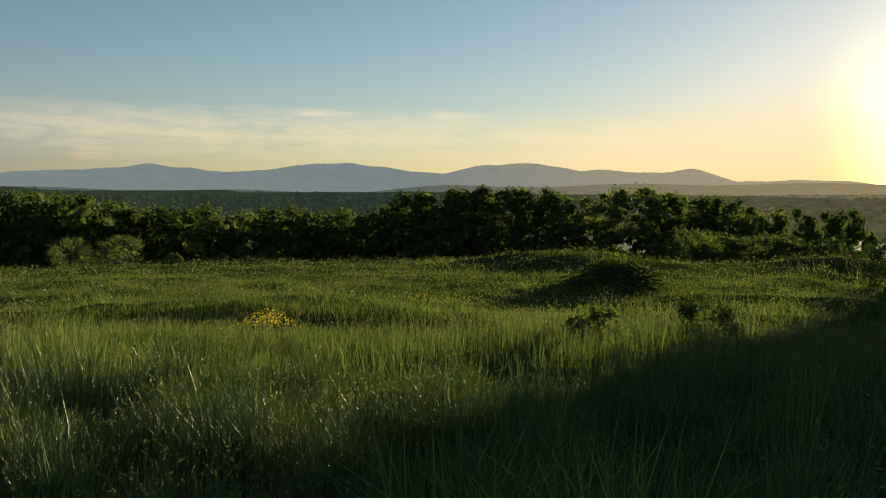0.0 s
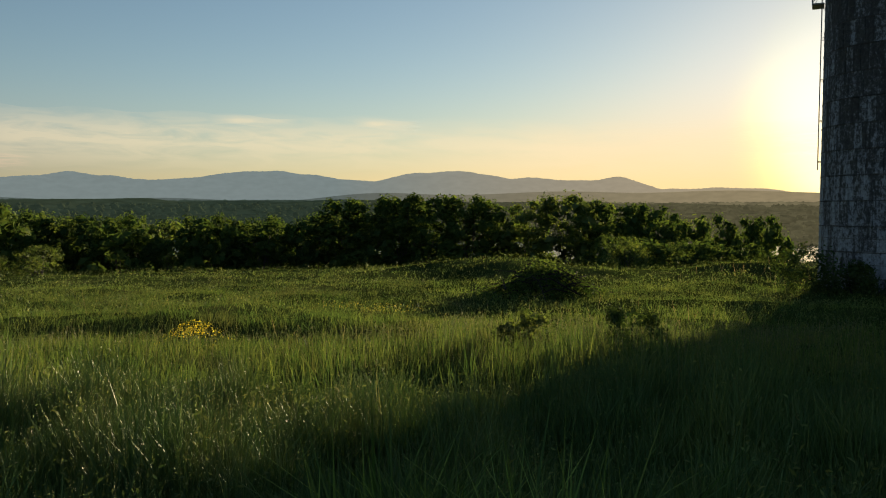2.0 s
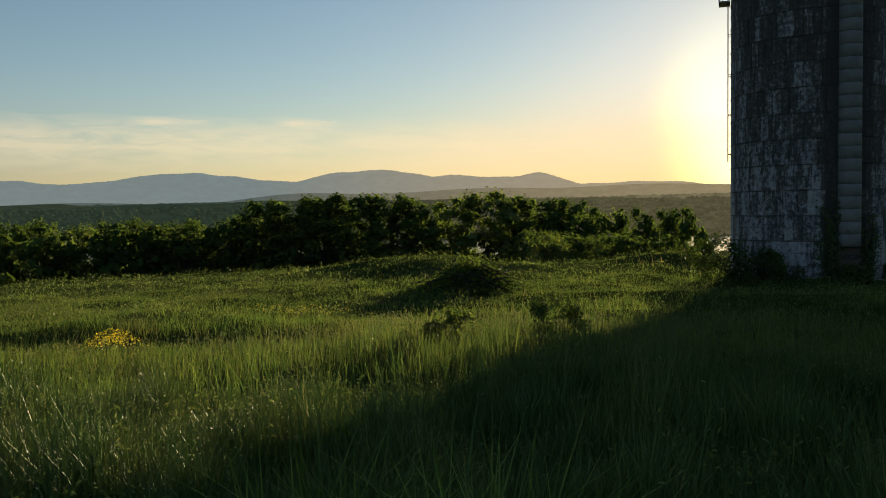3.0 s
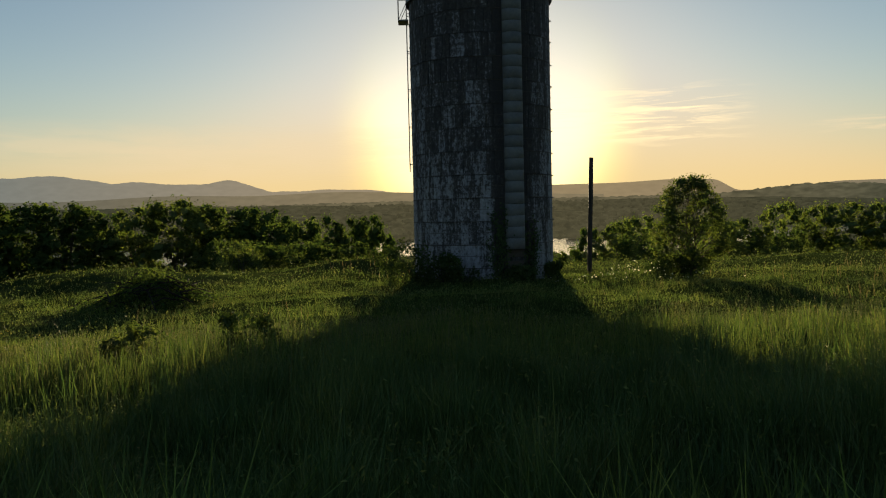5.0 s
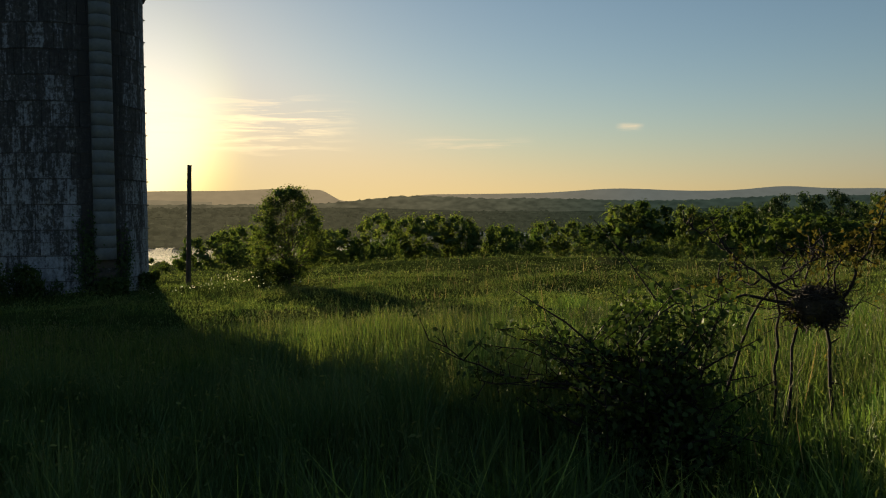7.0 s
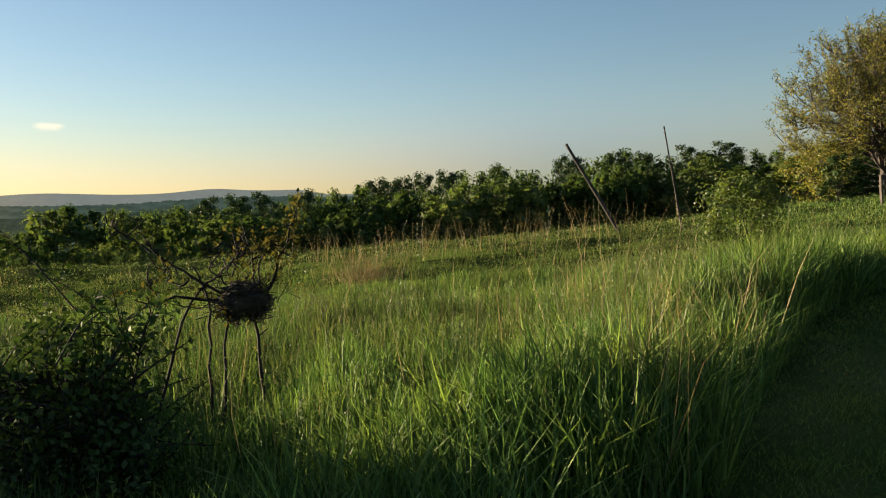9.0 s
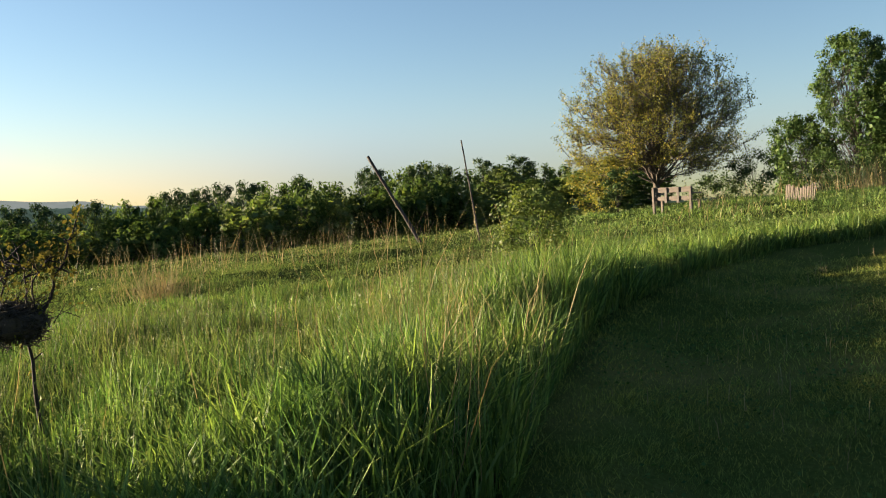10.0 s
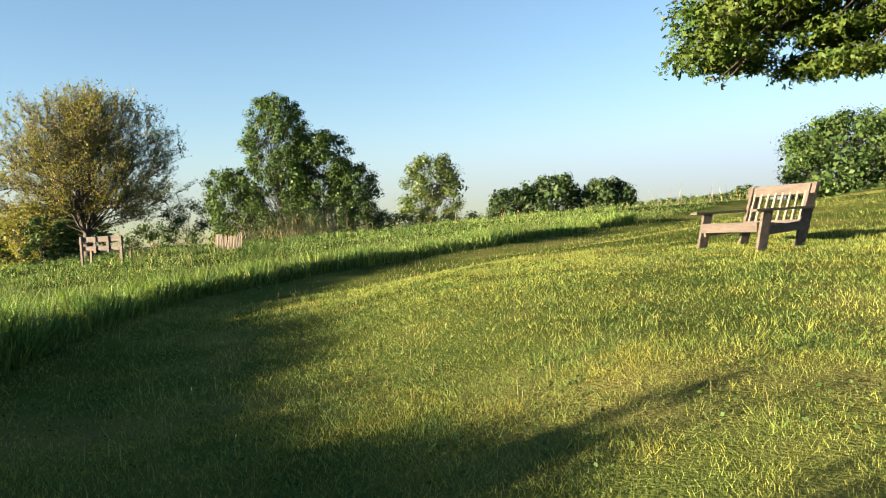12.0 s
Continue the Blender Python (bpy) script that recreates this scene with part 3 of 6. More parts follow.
# ---- trees ----
def leaf_quads(P, N, size, rg, aspect=0.62, fold=0.25):
    """Diamond leaves at P, facing about N, each with a fold along its rib."""
    n = len(P)
    N = N / (np.linalg.norm(N, axis=1, keepdims=True) + 1e-9)
    t = rg.normal(size=(n, 3))
    u = t - (t * N).sum(1, keepdims=True) * N
    u /= np.linalg.norm(u, axis=1, keepdims=True) + 1e-9
    v = np.cross(N, u)
    s = (np.asarray(size) * np.ones(n))[:, None]
    base, tip = P - 0.5 * s * u, P + 0.5 * s * u
    mid = P + N * s * fold * 0.5
    le, ri = mid + 0.5 * aspect * s * v, mid - 0.5 * aspect * s * v
    V = np.stack([base, le, tip, ri], 1).reshape(-1, 3)
    F = np.arange(n * 4).reshape(-1, 4)
    return V, F


def envelope(shape, h):
    """Relative half-width of a crown at relative height h (0 at its foot, 1 at its top)."""
    if shape == "pine":
        return 0.35 + 0.65 * np.abs(np.sin(h * 9.0 + 1.0)) * (1 - 0.35 * h)
    if shape == "tall":
        return np.sqrt(np.clip(1 - (abs(h - 0.42) / 0.62) ** 2.4, 0, 1))
    if shape == "flame":
        return np.where(h < 0.36, 0.28 + 0.72 * smooth(-0.05, 0.36, h), np.clip(1 - (h - 0.36) / 0.68, 0, 1) ** 0.62)
    if shape == "dome":
        return np.sqrt(np.clip(1 - (0.96 * h) ** 2.4, 0, 1))
    if shape == "flat":
        return 0.45 + 0.55 * np.sin(np.clip(h, 0, 1) * math.pi * 0.75)
    return np.sqrt(np.clip(1 - (abs(h - 0.45) / 0.6) ** 2.2, 0, 1))


def grow(seed, H, W, foot, lobes, leaves, leaf, shape="round", trunk=0.018, lobe=0.34, stems=1, droop=0.0, hollow=0.5, core=0.62, twigs=4, extra=(), squash=0.82):
    """Trunk, limbs and leaf clumps of one tree: limbs run to clumps spread through the crown."""
    rg = np.random.default_rng(seed)
    paths = []
    tips = []
    for s in range(stems):
        lean = rg.normal(0, 0.04, 2) * H + (rg.normal(0, 0.10, 2) * W if stems > 1 else 0)
        top = H * rg.uniform(0.72, 0.86)
        t = np.linspace(0, 1, 9)
        wob = np.cumsum(rg.normal(0, 0.007 * H, (9, 2)), 0)
        pts = np.stack([lean[0] * t + wob[:, 0] - wob[0, 0], lean[1] * t + wob[:, 1] - wob[0, 1], t * top], 1)
        pts[0, 2] -= 0.02 * H
        r0 = trunk * H / math.sqrt(stems)
        paths.append((pts, r0 * (1.25 - 1.12 * t) * (1 + 0.5 * np.exp(-t * 18))))
        tips.append(pts)
    P, N, CV = [], [], []
    share = rg.dirichlet(np.full(lobes, 5.0)) * leaves
    for k in range(lobes):
        h = (k + rg.uniform(0.2, 0.8)) / lobes
        h = h ** 0.85
        ang = k * 2.39996 + rg.normal(0, 0.35)
        rad = 0.5 * W * envelope(shape, h) * rg.uniform(0.45, 0.82)
        z = H * (foot + (1 - foot) * h * 0.93)
        c = np.array([rad * math.cos(ang), rad * math.sin(ang), z - droop * rad])
        stem = tips[k % stems]
        f = np.clip((z / H) * 0.78 - 0.12 + rg.normal(0, 0.04), 0.08, 0.98)
        i = f * (len(stem) - 1)
        a = stem[int(i)] + (stem[min(len(stem) - 1, int(i) + 1)] - stem[int(i)]) * (i - int(i))
        c[:2] += a[:2] * 0.6
        kn = 4 if twigs == 1 else 6
        t = np.linspace(0, 1, kn)[:, None]
        bend = np.array([0, 0, 1.0]) * 0.10 * np.linalg.norm(c - a)
        limb = a + (c - a) * t + bend * np.sin(t * math.pi) * 0.8 + rg.normal(0, 0.012 * H, (kn, 3)) * np.sin(t * math.pi)
        rr = trunk * H * 0.42 * (1 - 0.7 * f)
        paths.append((limb, rr * (1 - 0.82 * t[:, 0])))
        size = lobe * W * 0.5 * rg.uniform(0.65, 1.15) * (0.65 + 0.5 * envelope(shape, h))
        m = max(8, int(share[k]))
        d = rg.normal(size=(m, 3))
        d /= np.linalg.norm(d, axis=1, keepdims=True)
        rr = rg.uniform(0, 1, m) ** hollow
        lump = 0.75 + 0.5 * vnoise(d[:, 0] * 2.2 + k * 7, d[:, 1] * 2.2 + d[:, 2] * 1.7, seed)
        stray = 1 + 0.2 * np.clip(rg.normal(0, 1, m) - 0.5, 0, 1.2)
        p = c + d * (rr * lump * stray)[:, None] * size * np.array([1.0, 1.0, squash])
        if core:
            k2 = 18 if twigs == 1 else 50
            e = rg.normal(size=(k2, 3))
            e /= np.linalg.norm(e, axis=1, keepdims=True)
            q = c + e * (rg.uniform(0, 1, k2) ** 0.5 * (0.62 if twigs == 1 else 0.8))[:, None] * size * np.array([1.0, 1.0, squash])
            CV.append(leaf_quads(q, e + rg.normal(0, 0.5, (k2, 3)), (0.85 if twigs == 1 else 0.42) * core * size * rg.uniform(0.5, 1.2, k2), rg, 0.8, 0.35)[0])
        P.append(p)
        N.append(d + rg.normal(0, 0.55, (m, 3)) + np.array([0, 0, 0.35]))
        for q in rg.choice(m, twigs if twigs > 1 else 0, replace=False):
            s0 = limb[rg.integers(2, kn - 1)] if kn > 4 else limb[2]
            mid = 0.5 * (s0 + p[q]) + np.array([0, 0, 0.03 * H])
            paths.append(([s0, mid, p[q]], [trunk * H * 0.14, trunk * H * 0.09, trunk * H * 0.03]))
    for cx, cy, cz, size, m in extra:
        c = np.array([cx, cy, cz])
        a = tips[0][4]
        t = np.linspace(0, 1, 8)[:, None]
        limb = a + (c - a) * t + np.array([0, 0, 0.9]) * np.sin(t * math.pi) + rg.normal(0, 0.08, (8, 3)) * np.sin(t * math.pi)
        paths.append((limb, 0.09 * (1.05 - t[:, 0])))
        d = rg.normal(size=(m, 3))
        d /= np.linalg.norm(d, axis=1, keepdims=True)
        p = c + d * (rg.uniform(0, 1, m) ** 0.6 * (0.7 + 0.6 * vnoise(d[:, 0] * 2.4 + cx, d[:, 1] * 2.4 + cz, 5)))[:, None] * size * np.array([1.35, 1.35, 0.34])
        P.append(p)
        N.append(d * 0.5 + rg.normal(0, 0.6, (m, 3)) + np.array([0, 0, 0.5]))
        for q in rg.choice(m, min(m // 3, 9), replace=False):
            s0 = limb[rg.integers(5, 8)]
            paths.append(([s0, 0.5 * (s0 + p[q]) + [0, 0, 0.04], p[q]], [0.02, 0.013, 0.004]))
    P, N = np.concatenate(P), np.concatenate(N)
    low = P[:, 2] < 0.02 * H
    P[low, 2] = 0.02 * H + rg.uniform(0, 0.06 * H, low.sum())
    lv, lf = (maple_leaves if extra else leaf_quads)(P, N, leaf * rg.uniform(0.6, 1.35, len(P)), rg)
    if twigs == 1:
        lv = lv.reshape(-1, 4, 3)[:, :3].reshape(-1, 3)
        cv = np.concatenate(CV)
        n = len(lv)
        return tubes(paths, 3), (np.concatenate([lv, cv]), [n + np.arange(len(cv)).reshape(-1, 4), np.arange(n).reshape(-1, 3)])
    if core:
        lv = np.concatenate([lv] + CV)
        return tubes(paths, 4), (lv, np.arange(len(lv)).reshape(-1, 4))
    return tubes(paths, 4), (lv, lf)


def maple_leaves(P, N, size, rg):
    """Palmate leaves: a middle lobe and two side lobes that share a stalk."""
    n = len(P)
    N = N / (np.linalg.norm(N, axis=1, keepdims=True) + 1e-9)
    t = rg.normal(size=(n, 3)) - [0, 0, 0.5]
    u = t - (t * N).sum(1, keepdims=True) * N
    u /= np.linalg.norm(u, axis=1, keepdims=True) + 1e-9
    v = np.cross(N, u)
    s = (size * np.ones(n))[:, None]
    V = []
    for turn, long in ((0.0, 1.0), (0.95, 0.78), (-0.95, 0.78)):
        a = u * math.cos(turn) + v * math.sin(turn)
        b = np.cross(N, a)
        mid = P + a * s * long * 0.5
        V.append(np.stack([P, mid + b * s * 0.21 + N * s * 0.05, P + a * s * long - N * s * 0.12, mid - b * s * 0.21 + N * s * 0.05], 1))
    V = np.stack(V, 1).reshape(-1, 3)
    return V, np.arange(len(V)).reshape(-1, 4)


def plant(name, place, label, category, grown, leaf_mat, bark=None, group="", kind="", crown="crown", trunk="trunk", turn=0):
    (bv, bf), (lv, lf) = grown
    ob = thing(name, place, label, category, group, kind, turn)
    part_mesh(trunk, shade_smooth(mesh_of(trunk, bv, bf, bark or BARK)), ob)
    part_mesh(crown, mesh_of(crown, lv, lf, leaf_mat), ob)
    return ob


def on_ground(az, d, sink=0.05):
    x, y = polar(az, d)
    return x, y, float(height(x, y)) - sink


def fit_matrix(az, d, top_el, width, model_w, turn):
    """Stands a model of height 1 and width model_w so that its top reaches the angle top_el seen from the hilltop."""
    x, y, z = on_ground(az, d, 0.3)
    tall = max(1.5, 1.6 + d * math.tan(radians(top_el)) - z)
    s = width / model_w
    return Matrix.Translation((x, y, z)) @ pose(0, 0, 0, 0, 0, turn) @ Matrix.Diagonal((s, s, tall, 1))


PARK = (0, 0, -300)
MODELS = [
    (grow(101, 1, 0.72, 0.08, 46, 4400, 0.0265, "round", twigs=1, core=0.8, lobe=0.31, trunk=0.010), LEAF_WOOD, 0.72),
    (grow(102, 1, 0.50, 0.06, 46, 4400, 0.0265, "tall", twigs=1, core=0.8, lobe=0.33, trunk=0.010), LEAF_WOOD, 0.50),
    (grow(103, 1, 0.58, 0.08, 44, 4300, 0.0265, "tall", hollow=0.6, twigs=1, core=0.72, lobe=0.33, trunk=0.009), LEAF_LIGHT, 0.58),
    (grow(104, 1, 0.80, 0.03, 38, 4000, 0.028, "flat", twigs=1, core=0.65, lobe=0.31, trunk=0.010), LEAF_WOOD, 0.80),
    (grow(105, 1, 0.36, 0.32, 30, 3600, 0.023, "pine", trunk=0.014, lobe=0.40, hollow=0.6, twigs=1, core=0.42, squash=0.55), LEAF_PINE, 0.36),
    (grow(106, 1, 0.9, 0.02, 26, 4000, 0.031, "round", stems=3, trunk=0.012, twigs=1, core=0.4), LEAF_LIGHT, 0.9),
    (grow(107, 1, 0.66, 0.3, 24, 2300, 0.036, "round", twigs=1, core=0.6), LEAF_WOOD, 0.66),
]
FIRST = {}


def wood_tree(model, name, label, az, d, top_el, width, turn, group):
    grown, mat, mw = MODELS[model]
    m = fit_matrix(az, d, top_el, width, mw, turn)
    if model not in FIRST:
        ob = plant(name, (0, 0, 0), label, "shrub" if name == "shrub" else "tree", grown, mat, group=group)
        ob.matrix_basis = m
        FIRST[model] = ob
        return ob
    src = FIRST[model]
    keep = src.matrix_basis.copy()
    src.matrix_basis = Matrix()
    ob = copy_thing(src, m)
    src.matrix_basis = keep
    ob.name = name
    return tagged(ob, label, "shrub" if name == "shrub" else "tree", group)


# Trees at the field's western rim: bearing, distance, angle of the top, width, model.
RIM = "trees along the meadow's lower rim"
LIT = "broad leafy tree with sunlit edges below the meadow"
TALLT = "tall dark leafy tree standing in a close row"
PALE = "pale green leafy tree with light coming through"
BUSHY = "low rounded shrub at the meadow's rim"
for az, d, el, w, mod in [
    (92.2, 84, 0.95, 7.0, 1), (90.6, 82, 0.8, 7.5, 1), (88.6, 80, 1.25, 6.0, 1), (87.3, 84, 1.0, 6.5, 1), (85.8, 80, 1.3, 6.5, 1), (84.0, 80, 1.25, 6.5, 1),
    (82.3, 82, 0.95, 5.5, 1), (80.6, 84, 0.2, 6.0, 0), (78.8, 80, 0.9, 6.0, 2), (76.7, 78, 1.35, 7.0, 2), (75.0, 82, 1.0, 6.0, 2), (73.0, 80, 0.75, 7.0, 1), (71.4, 78, 0.4, 6.0, 0),
    (70.0, 84, -0.15, 5.0, 3), (68.4, 88, -0.25, 5.5, 2), (66.9, 86, -0.25, 4.6, 0), (65.3, 88, -0.4, 4.8, 0), (63.9, 86, -0.3, 4.6, 0),
    (71.8, 62, -1.9, 4.5, 3), (69.4, 60, -2.0, 4.5, 3), (66.4, 62, -2.0, 4.5, 3), (63.8, 62, -2.3, 3.0, 3)]:
    wood_tree(mod, "tree", (LIT, TALLT, PALE, BUSHY)[mod], az, d, el + 0.22, w * 1.3, rng.uniform(0, 360), RIM)
for az, d, el, w, mod in [
    (50.6, 70, -2.55, 3.0, 3), (48.9, 72, -1.1, 2.6, 1), (47.4, 66, -1.0, 3.2, 2), (46.6, 72, -0.6, 3.0, 2), (45.3, 80, -0.3, 4.5, 2), (41.0, 66, -0.7, 5.0, 2), (39.2, 72, -0.9, 5.0, 0),
    (36.4, 70, 0.4, 3.6, 2), (34.6, 74, 0.15, 3.0, 2), (33.0, 72, 0.3, 4.8, 2), (31.3, 72, 0.2, 3.6, 2), (29.6, 70, -0.55, 3.2, 3), (28.3, 74, -0.6, 3.6, 2), (26.6, 66, -0.8, 3.4, 3),
    (25.0, 72, -0.25, 3.6, 2), (23.3, 74, -0.3, 4.0, 2), (21.6, 70, -0.7, 4.0, 0), (19.8, 68, 0.85, 4.6, 2), (18.4, 70, 0.85, 5.0, 0), (16.0, 72, 0.8, 3.0, 2), (14.6, 72, 0.2, 4.0, 2), (12.8, 74, 0.25, 4.5, 0)]:
    wood_tree(mod, "shrub" if el < -0.5 else "tree", (LIT, TALLT, PALE, BUSHY)[mod], az, d, el, w * 1.35, rng.uniform(0, 360), RIM)
for k in range(28):
    az = rng.uniform(13, 75) if k < 20 else rng.uniform(46, 75)
    if 47.5 < az < 63.5:
        continue
    wood_tree(int(rng.choice([3, 5])), "shrub", BUSHY, az, rng.uniform(55, 66), rng.normal(-1.75, 0.25), rng.uniform(3.0, 4.6), rng.uniform(0, 360), RIM)
# Two rounded thorn bushes in the field's far corner.
for az, d, el, w in [(114.2, 47, -2.35, 2.7), (111.2, 47, -2.2, 3.0)]:
    wood_tree(5, "shrub", "rounded brownish thorn bush in the meadow corner", az, d, el, w, rng.uniform(0, 360), "thorn bushes in the meadow corner")

# The woods on either hand.
WOODS_W = "woods below the meadow"
for k in range(40):
    az = 124 - 33.0 * (k % 20 + rng.uniform(0.1, 0.9)) / 20
    row = k // 20
    el = -0.55 + 0.1 * row + 0.95 * float(smooth(107, 117, az)) + 0.25 * float(smooth(99, 93, az)) + rng.normal(0, 0.15)
    mod = int(rng.choice([0, 0, 1, 2, 3])) if row == 0 else 6
    wood_tree(mod, "tree", (LIT, TALLT, PALE, "wide dark leafy tree in the woods", "", "", LIT)[mod], az, 88 + 22 * row + rng.uniform(-5, 5), el, rng.uniform(7, 10.5), rng.uniform(0, 360), WOODS_W)
WOODS_E = "woods beyond the meadow's rise"
PINE = "dark ragged pine standing above the wood"


def wood_top(az):
    return 0.55 + 0.75 * smooth(8, 3, az) + 0.5 * smooth(2, -4, az) + 0.45 * smooth(-4, -9, az) + 0.55 * smooth(-9, -16, az)


for k in range(58):
    az = 15 - 48.0 * (k % 29 + rng.uniform(0.1, 0.9)) / 29
    row = k // 29
    mod = int(rng.choice([0, 2, 1, 2, 0, 3] if row == 0 else [6, 6, 0, 4]))
    el = float(wood_top(az)) + [-0.75, -0.05][row] + rng.normal(0, 0.34 if row == 0 else 0.24) + (0.45 if mod == 4 else 0)
    d = 84 + 22 * row + rng.uniform(-5, 5)
    wood_tree(mod, "pine_tree" if mod == 4 else "tree", PINE if mod == 4 else (LIT, TALLT, PALE, "wide dark leafy tree in the woods", "", "", LIT)[mod], az, d, el, rng.uniform(6.0, 10.5) if mod != 4 else 5.0, rng.uniform(0, 360), WOODS_E)
for az, el in [(10.5, 1.0), (8.2, 1.1), (6.6, 1.2), (3.9, 1.3), (-0.8, 1.85), (-2.6, 1.9), (-5.9, 2.25), (-9.2, 2.5), (-14.5, 2.9), (-17.0, 3.0), (-22.0, 3.1), (-24.4, 3.2)]:
    wood_tree(4, "pine_tree", PINE, az, 96, el + 0.32, 4.6, rng.uniform(0, 360), WOODS_E)


for k in range(9):
    wood_tree(int(rng.choice([0, 2])), "tree", "distant leafy tree in a row beyond the lawn", -68.4 - 0.95 * k + rng.uniform(-0.2, 0.2), 150 + rng.uniform(-8, 8), 1.55 + 0.05 * k + rng.normal(0, 0.12), rng.uniform(5, 8), rng.uniform(0, 360), "distant trees beyond the lawn")


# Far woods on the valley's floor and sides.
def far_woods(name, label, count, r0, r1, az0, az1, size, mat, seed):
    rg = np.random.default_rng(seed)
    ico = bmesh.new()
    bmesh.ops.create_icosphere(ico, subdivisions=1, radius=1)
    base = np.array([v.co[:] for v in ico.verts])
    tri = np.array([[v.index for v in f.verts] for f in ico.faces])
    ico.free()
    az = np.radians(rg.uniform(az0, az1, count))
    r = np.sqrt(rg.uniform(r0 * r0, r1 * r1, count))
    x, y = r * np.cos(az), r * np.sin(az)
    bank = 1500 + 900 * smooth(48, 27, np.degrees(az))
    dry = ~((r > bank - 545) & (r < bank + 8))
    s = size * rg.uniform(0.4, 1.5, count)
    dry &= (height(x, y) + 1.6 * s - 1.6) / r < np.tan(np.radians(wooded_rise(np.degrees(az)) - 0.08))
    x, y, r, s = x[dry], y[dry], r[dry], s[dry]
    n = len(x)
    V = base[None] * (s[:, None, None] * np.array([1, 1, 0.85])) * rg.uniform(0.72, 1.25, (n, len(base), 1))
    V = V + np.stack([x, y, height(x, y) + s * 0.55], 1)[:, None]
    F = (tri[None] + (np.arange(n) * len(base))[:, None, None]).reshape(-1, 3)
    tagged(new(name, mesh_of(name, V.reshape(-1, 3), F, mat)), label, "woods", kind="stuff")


# Both canopies carry their haze as a painted glow.
far_woods("valley_woods", "leafy woods filling the valley below", 4800, 140, 900, -20, 135, 5.6, haze_material("valley_canopy_haze", (0.003, 0.006, 0.002), (0.011, 0.012, 0.005), 0.35, (0.024, 0.036, 0.013)), 41)
far_woods("far_bank_woods", "hazy woods rising beyond the river", 7000, 1450, 3600, -20, 135, 9.5, haze_material("far_canopy_haze", FAR_HAZE_GLOW, FAR_HAZE_GLOW_SUN, 0.25, (0.018, 0.024, 0.012)), 42)


# ---- things in the meadow ----
def silo_materials():
    m, nt, out = shader("whitewashed_concrete")
    pos = nt.nodes.new("ShaderNodeNewGeometry").outputs["Position"]
    sep = nt.nodes.new("ShaderNodeSeparateXYZ")
    nt.links.new(pos, sep.inputs[0])
    flake = noise_of(nt, 9.0, 9, (1, 1, 0.8), True, rough=0.82)
    streak = noise_of(nt, 9.0, 6, (1, 1, 0.12), True, rough=0.7)
    up = node(nt, "ShaderNodeMapRange")
    for key, v in (("From Min", -1.0), ("From Max", 9.0), ("To Min", 0.035), ("To Max", -0.075)):
        up.inputs[key].default_value = v
    nt.links.new(sep.outputs[2], up.inputs["Value"])
    oi = nt.nodes.new("ShaderNodeObjectInfo")
    rnd = node(nt, "ShaderNodeMath")
    rnd.operation = "MULTIPLY_ADD"
    rnd.inputs[1].default_value, rnd.inputs[2].default_value = 0.10, -0.05
    nt.links.new(oi.outputs["Random"], rnd.inputs[0])
    s1 = node(nt, "ShaderNodeMath")
    s1.operation = "ADD"
    nt.links.new(up.outputs[0], s1.inputs[0])
    nt.links.new(rnd.outputs[0], s1.inputs[1])
    mean = node(nt, "ShaderNodeMath")
    mean.operation = "MULTIPLY_ADD"
    mean.inputs[1].default_value = 0.34
    nt.links.new(streak, mean.inputs[0])
    half = node(nt, "ShaderNodeMath")
    half.operation = "MULTIPLY"
    half.inputs[1].default_value = 0.66
    nt.links.new(flake, half.inputs[0])
    nt.links.new(half.outputs[0], mean.inputs[2])
    tot = node(nt, "ShaderNodeMath")
    tot.operation = "ADD"
    nt.links.new(mean.outputs[0], tot.inputs[0])
    nt.links.new(s1.outputs[0], tot.inputs[1])
    # darker wall in a band down both sides of the chute
    off = nt.nodes.new("ShaderNodeVectorMath")
    off.operation = "DOT_PRODUCT"
    off.inputs[1].default_value = (-math.sin(radians(261.5)), math.cos(radians(261.5)), 0)
    nt.links.new(pos, off.inputs[0])
    rel = node(nt, "ShaderNodeMath")
    rel.operation = "SUBTRACT"
    rel.inputs[1].default_value = -math.sin(radians(261.5)) * SILO_X + math.cos(radians(261.5)) * SILO_Y
    nt.links.new(off.outputs["Value"], rel.inputs[0])
    side = node(nt, "ShaderNodeMath")
    side.operation = "ABSOLUTE"
    nt.links.new(rel.outputs[0], side.inputs[0])
    chute_dark = node(nt, "ShaderNodeMapRange")
    for key, v in (("From Min", 0.85), ("From Max", 0.45), ("To Min", 0.0), ("To Max", 0.13)):
        chute_dark.inputs[key].default_value = v
    nt.links.new(side.outputs[0], chute_dark.inputs["Value"])
    dry = node(nt, "ShaderNodeMath")
    dry.operation = "SUBTRACT"
    nt.links.new(tot.outputs[0], dry.inputs[0])
    nt.links.new(chute_dark.outputs[0], dry.inputs[1])
    col = ramp(nt, dry.outputs[0], [(0.38, (0.026, 0.025, 0.025)), (0.492, (0.060, 0.060, 0.061)), (0.508, (0.155, 0.168, 0.185)), (0.62, (0.30, 0.325, 0.36))])
    p = node(nt, "ShaderNodeBsdfPrincipled", Roughness=0.9)
    nt.links.new(col, p.inputs["Base Color"])
    bp = node(nt, "ShaderNodeBump", Strength=0.5, Distance=0.015)
    nt.links.new(flake, bp.inputs["Height"])
    nt.links.new(bp.outputs[0], p.inputs["Normal"])
    nt.links.new(p.outputs[0], out.inputs[0])
    return m


SILO_AZ, SILO_D, SILO_R = 56.33, 29.43, 2.44
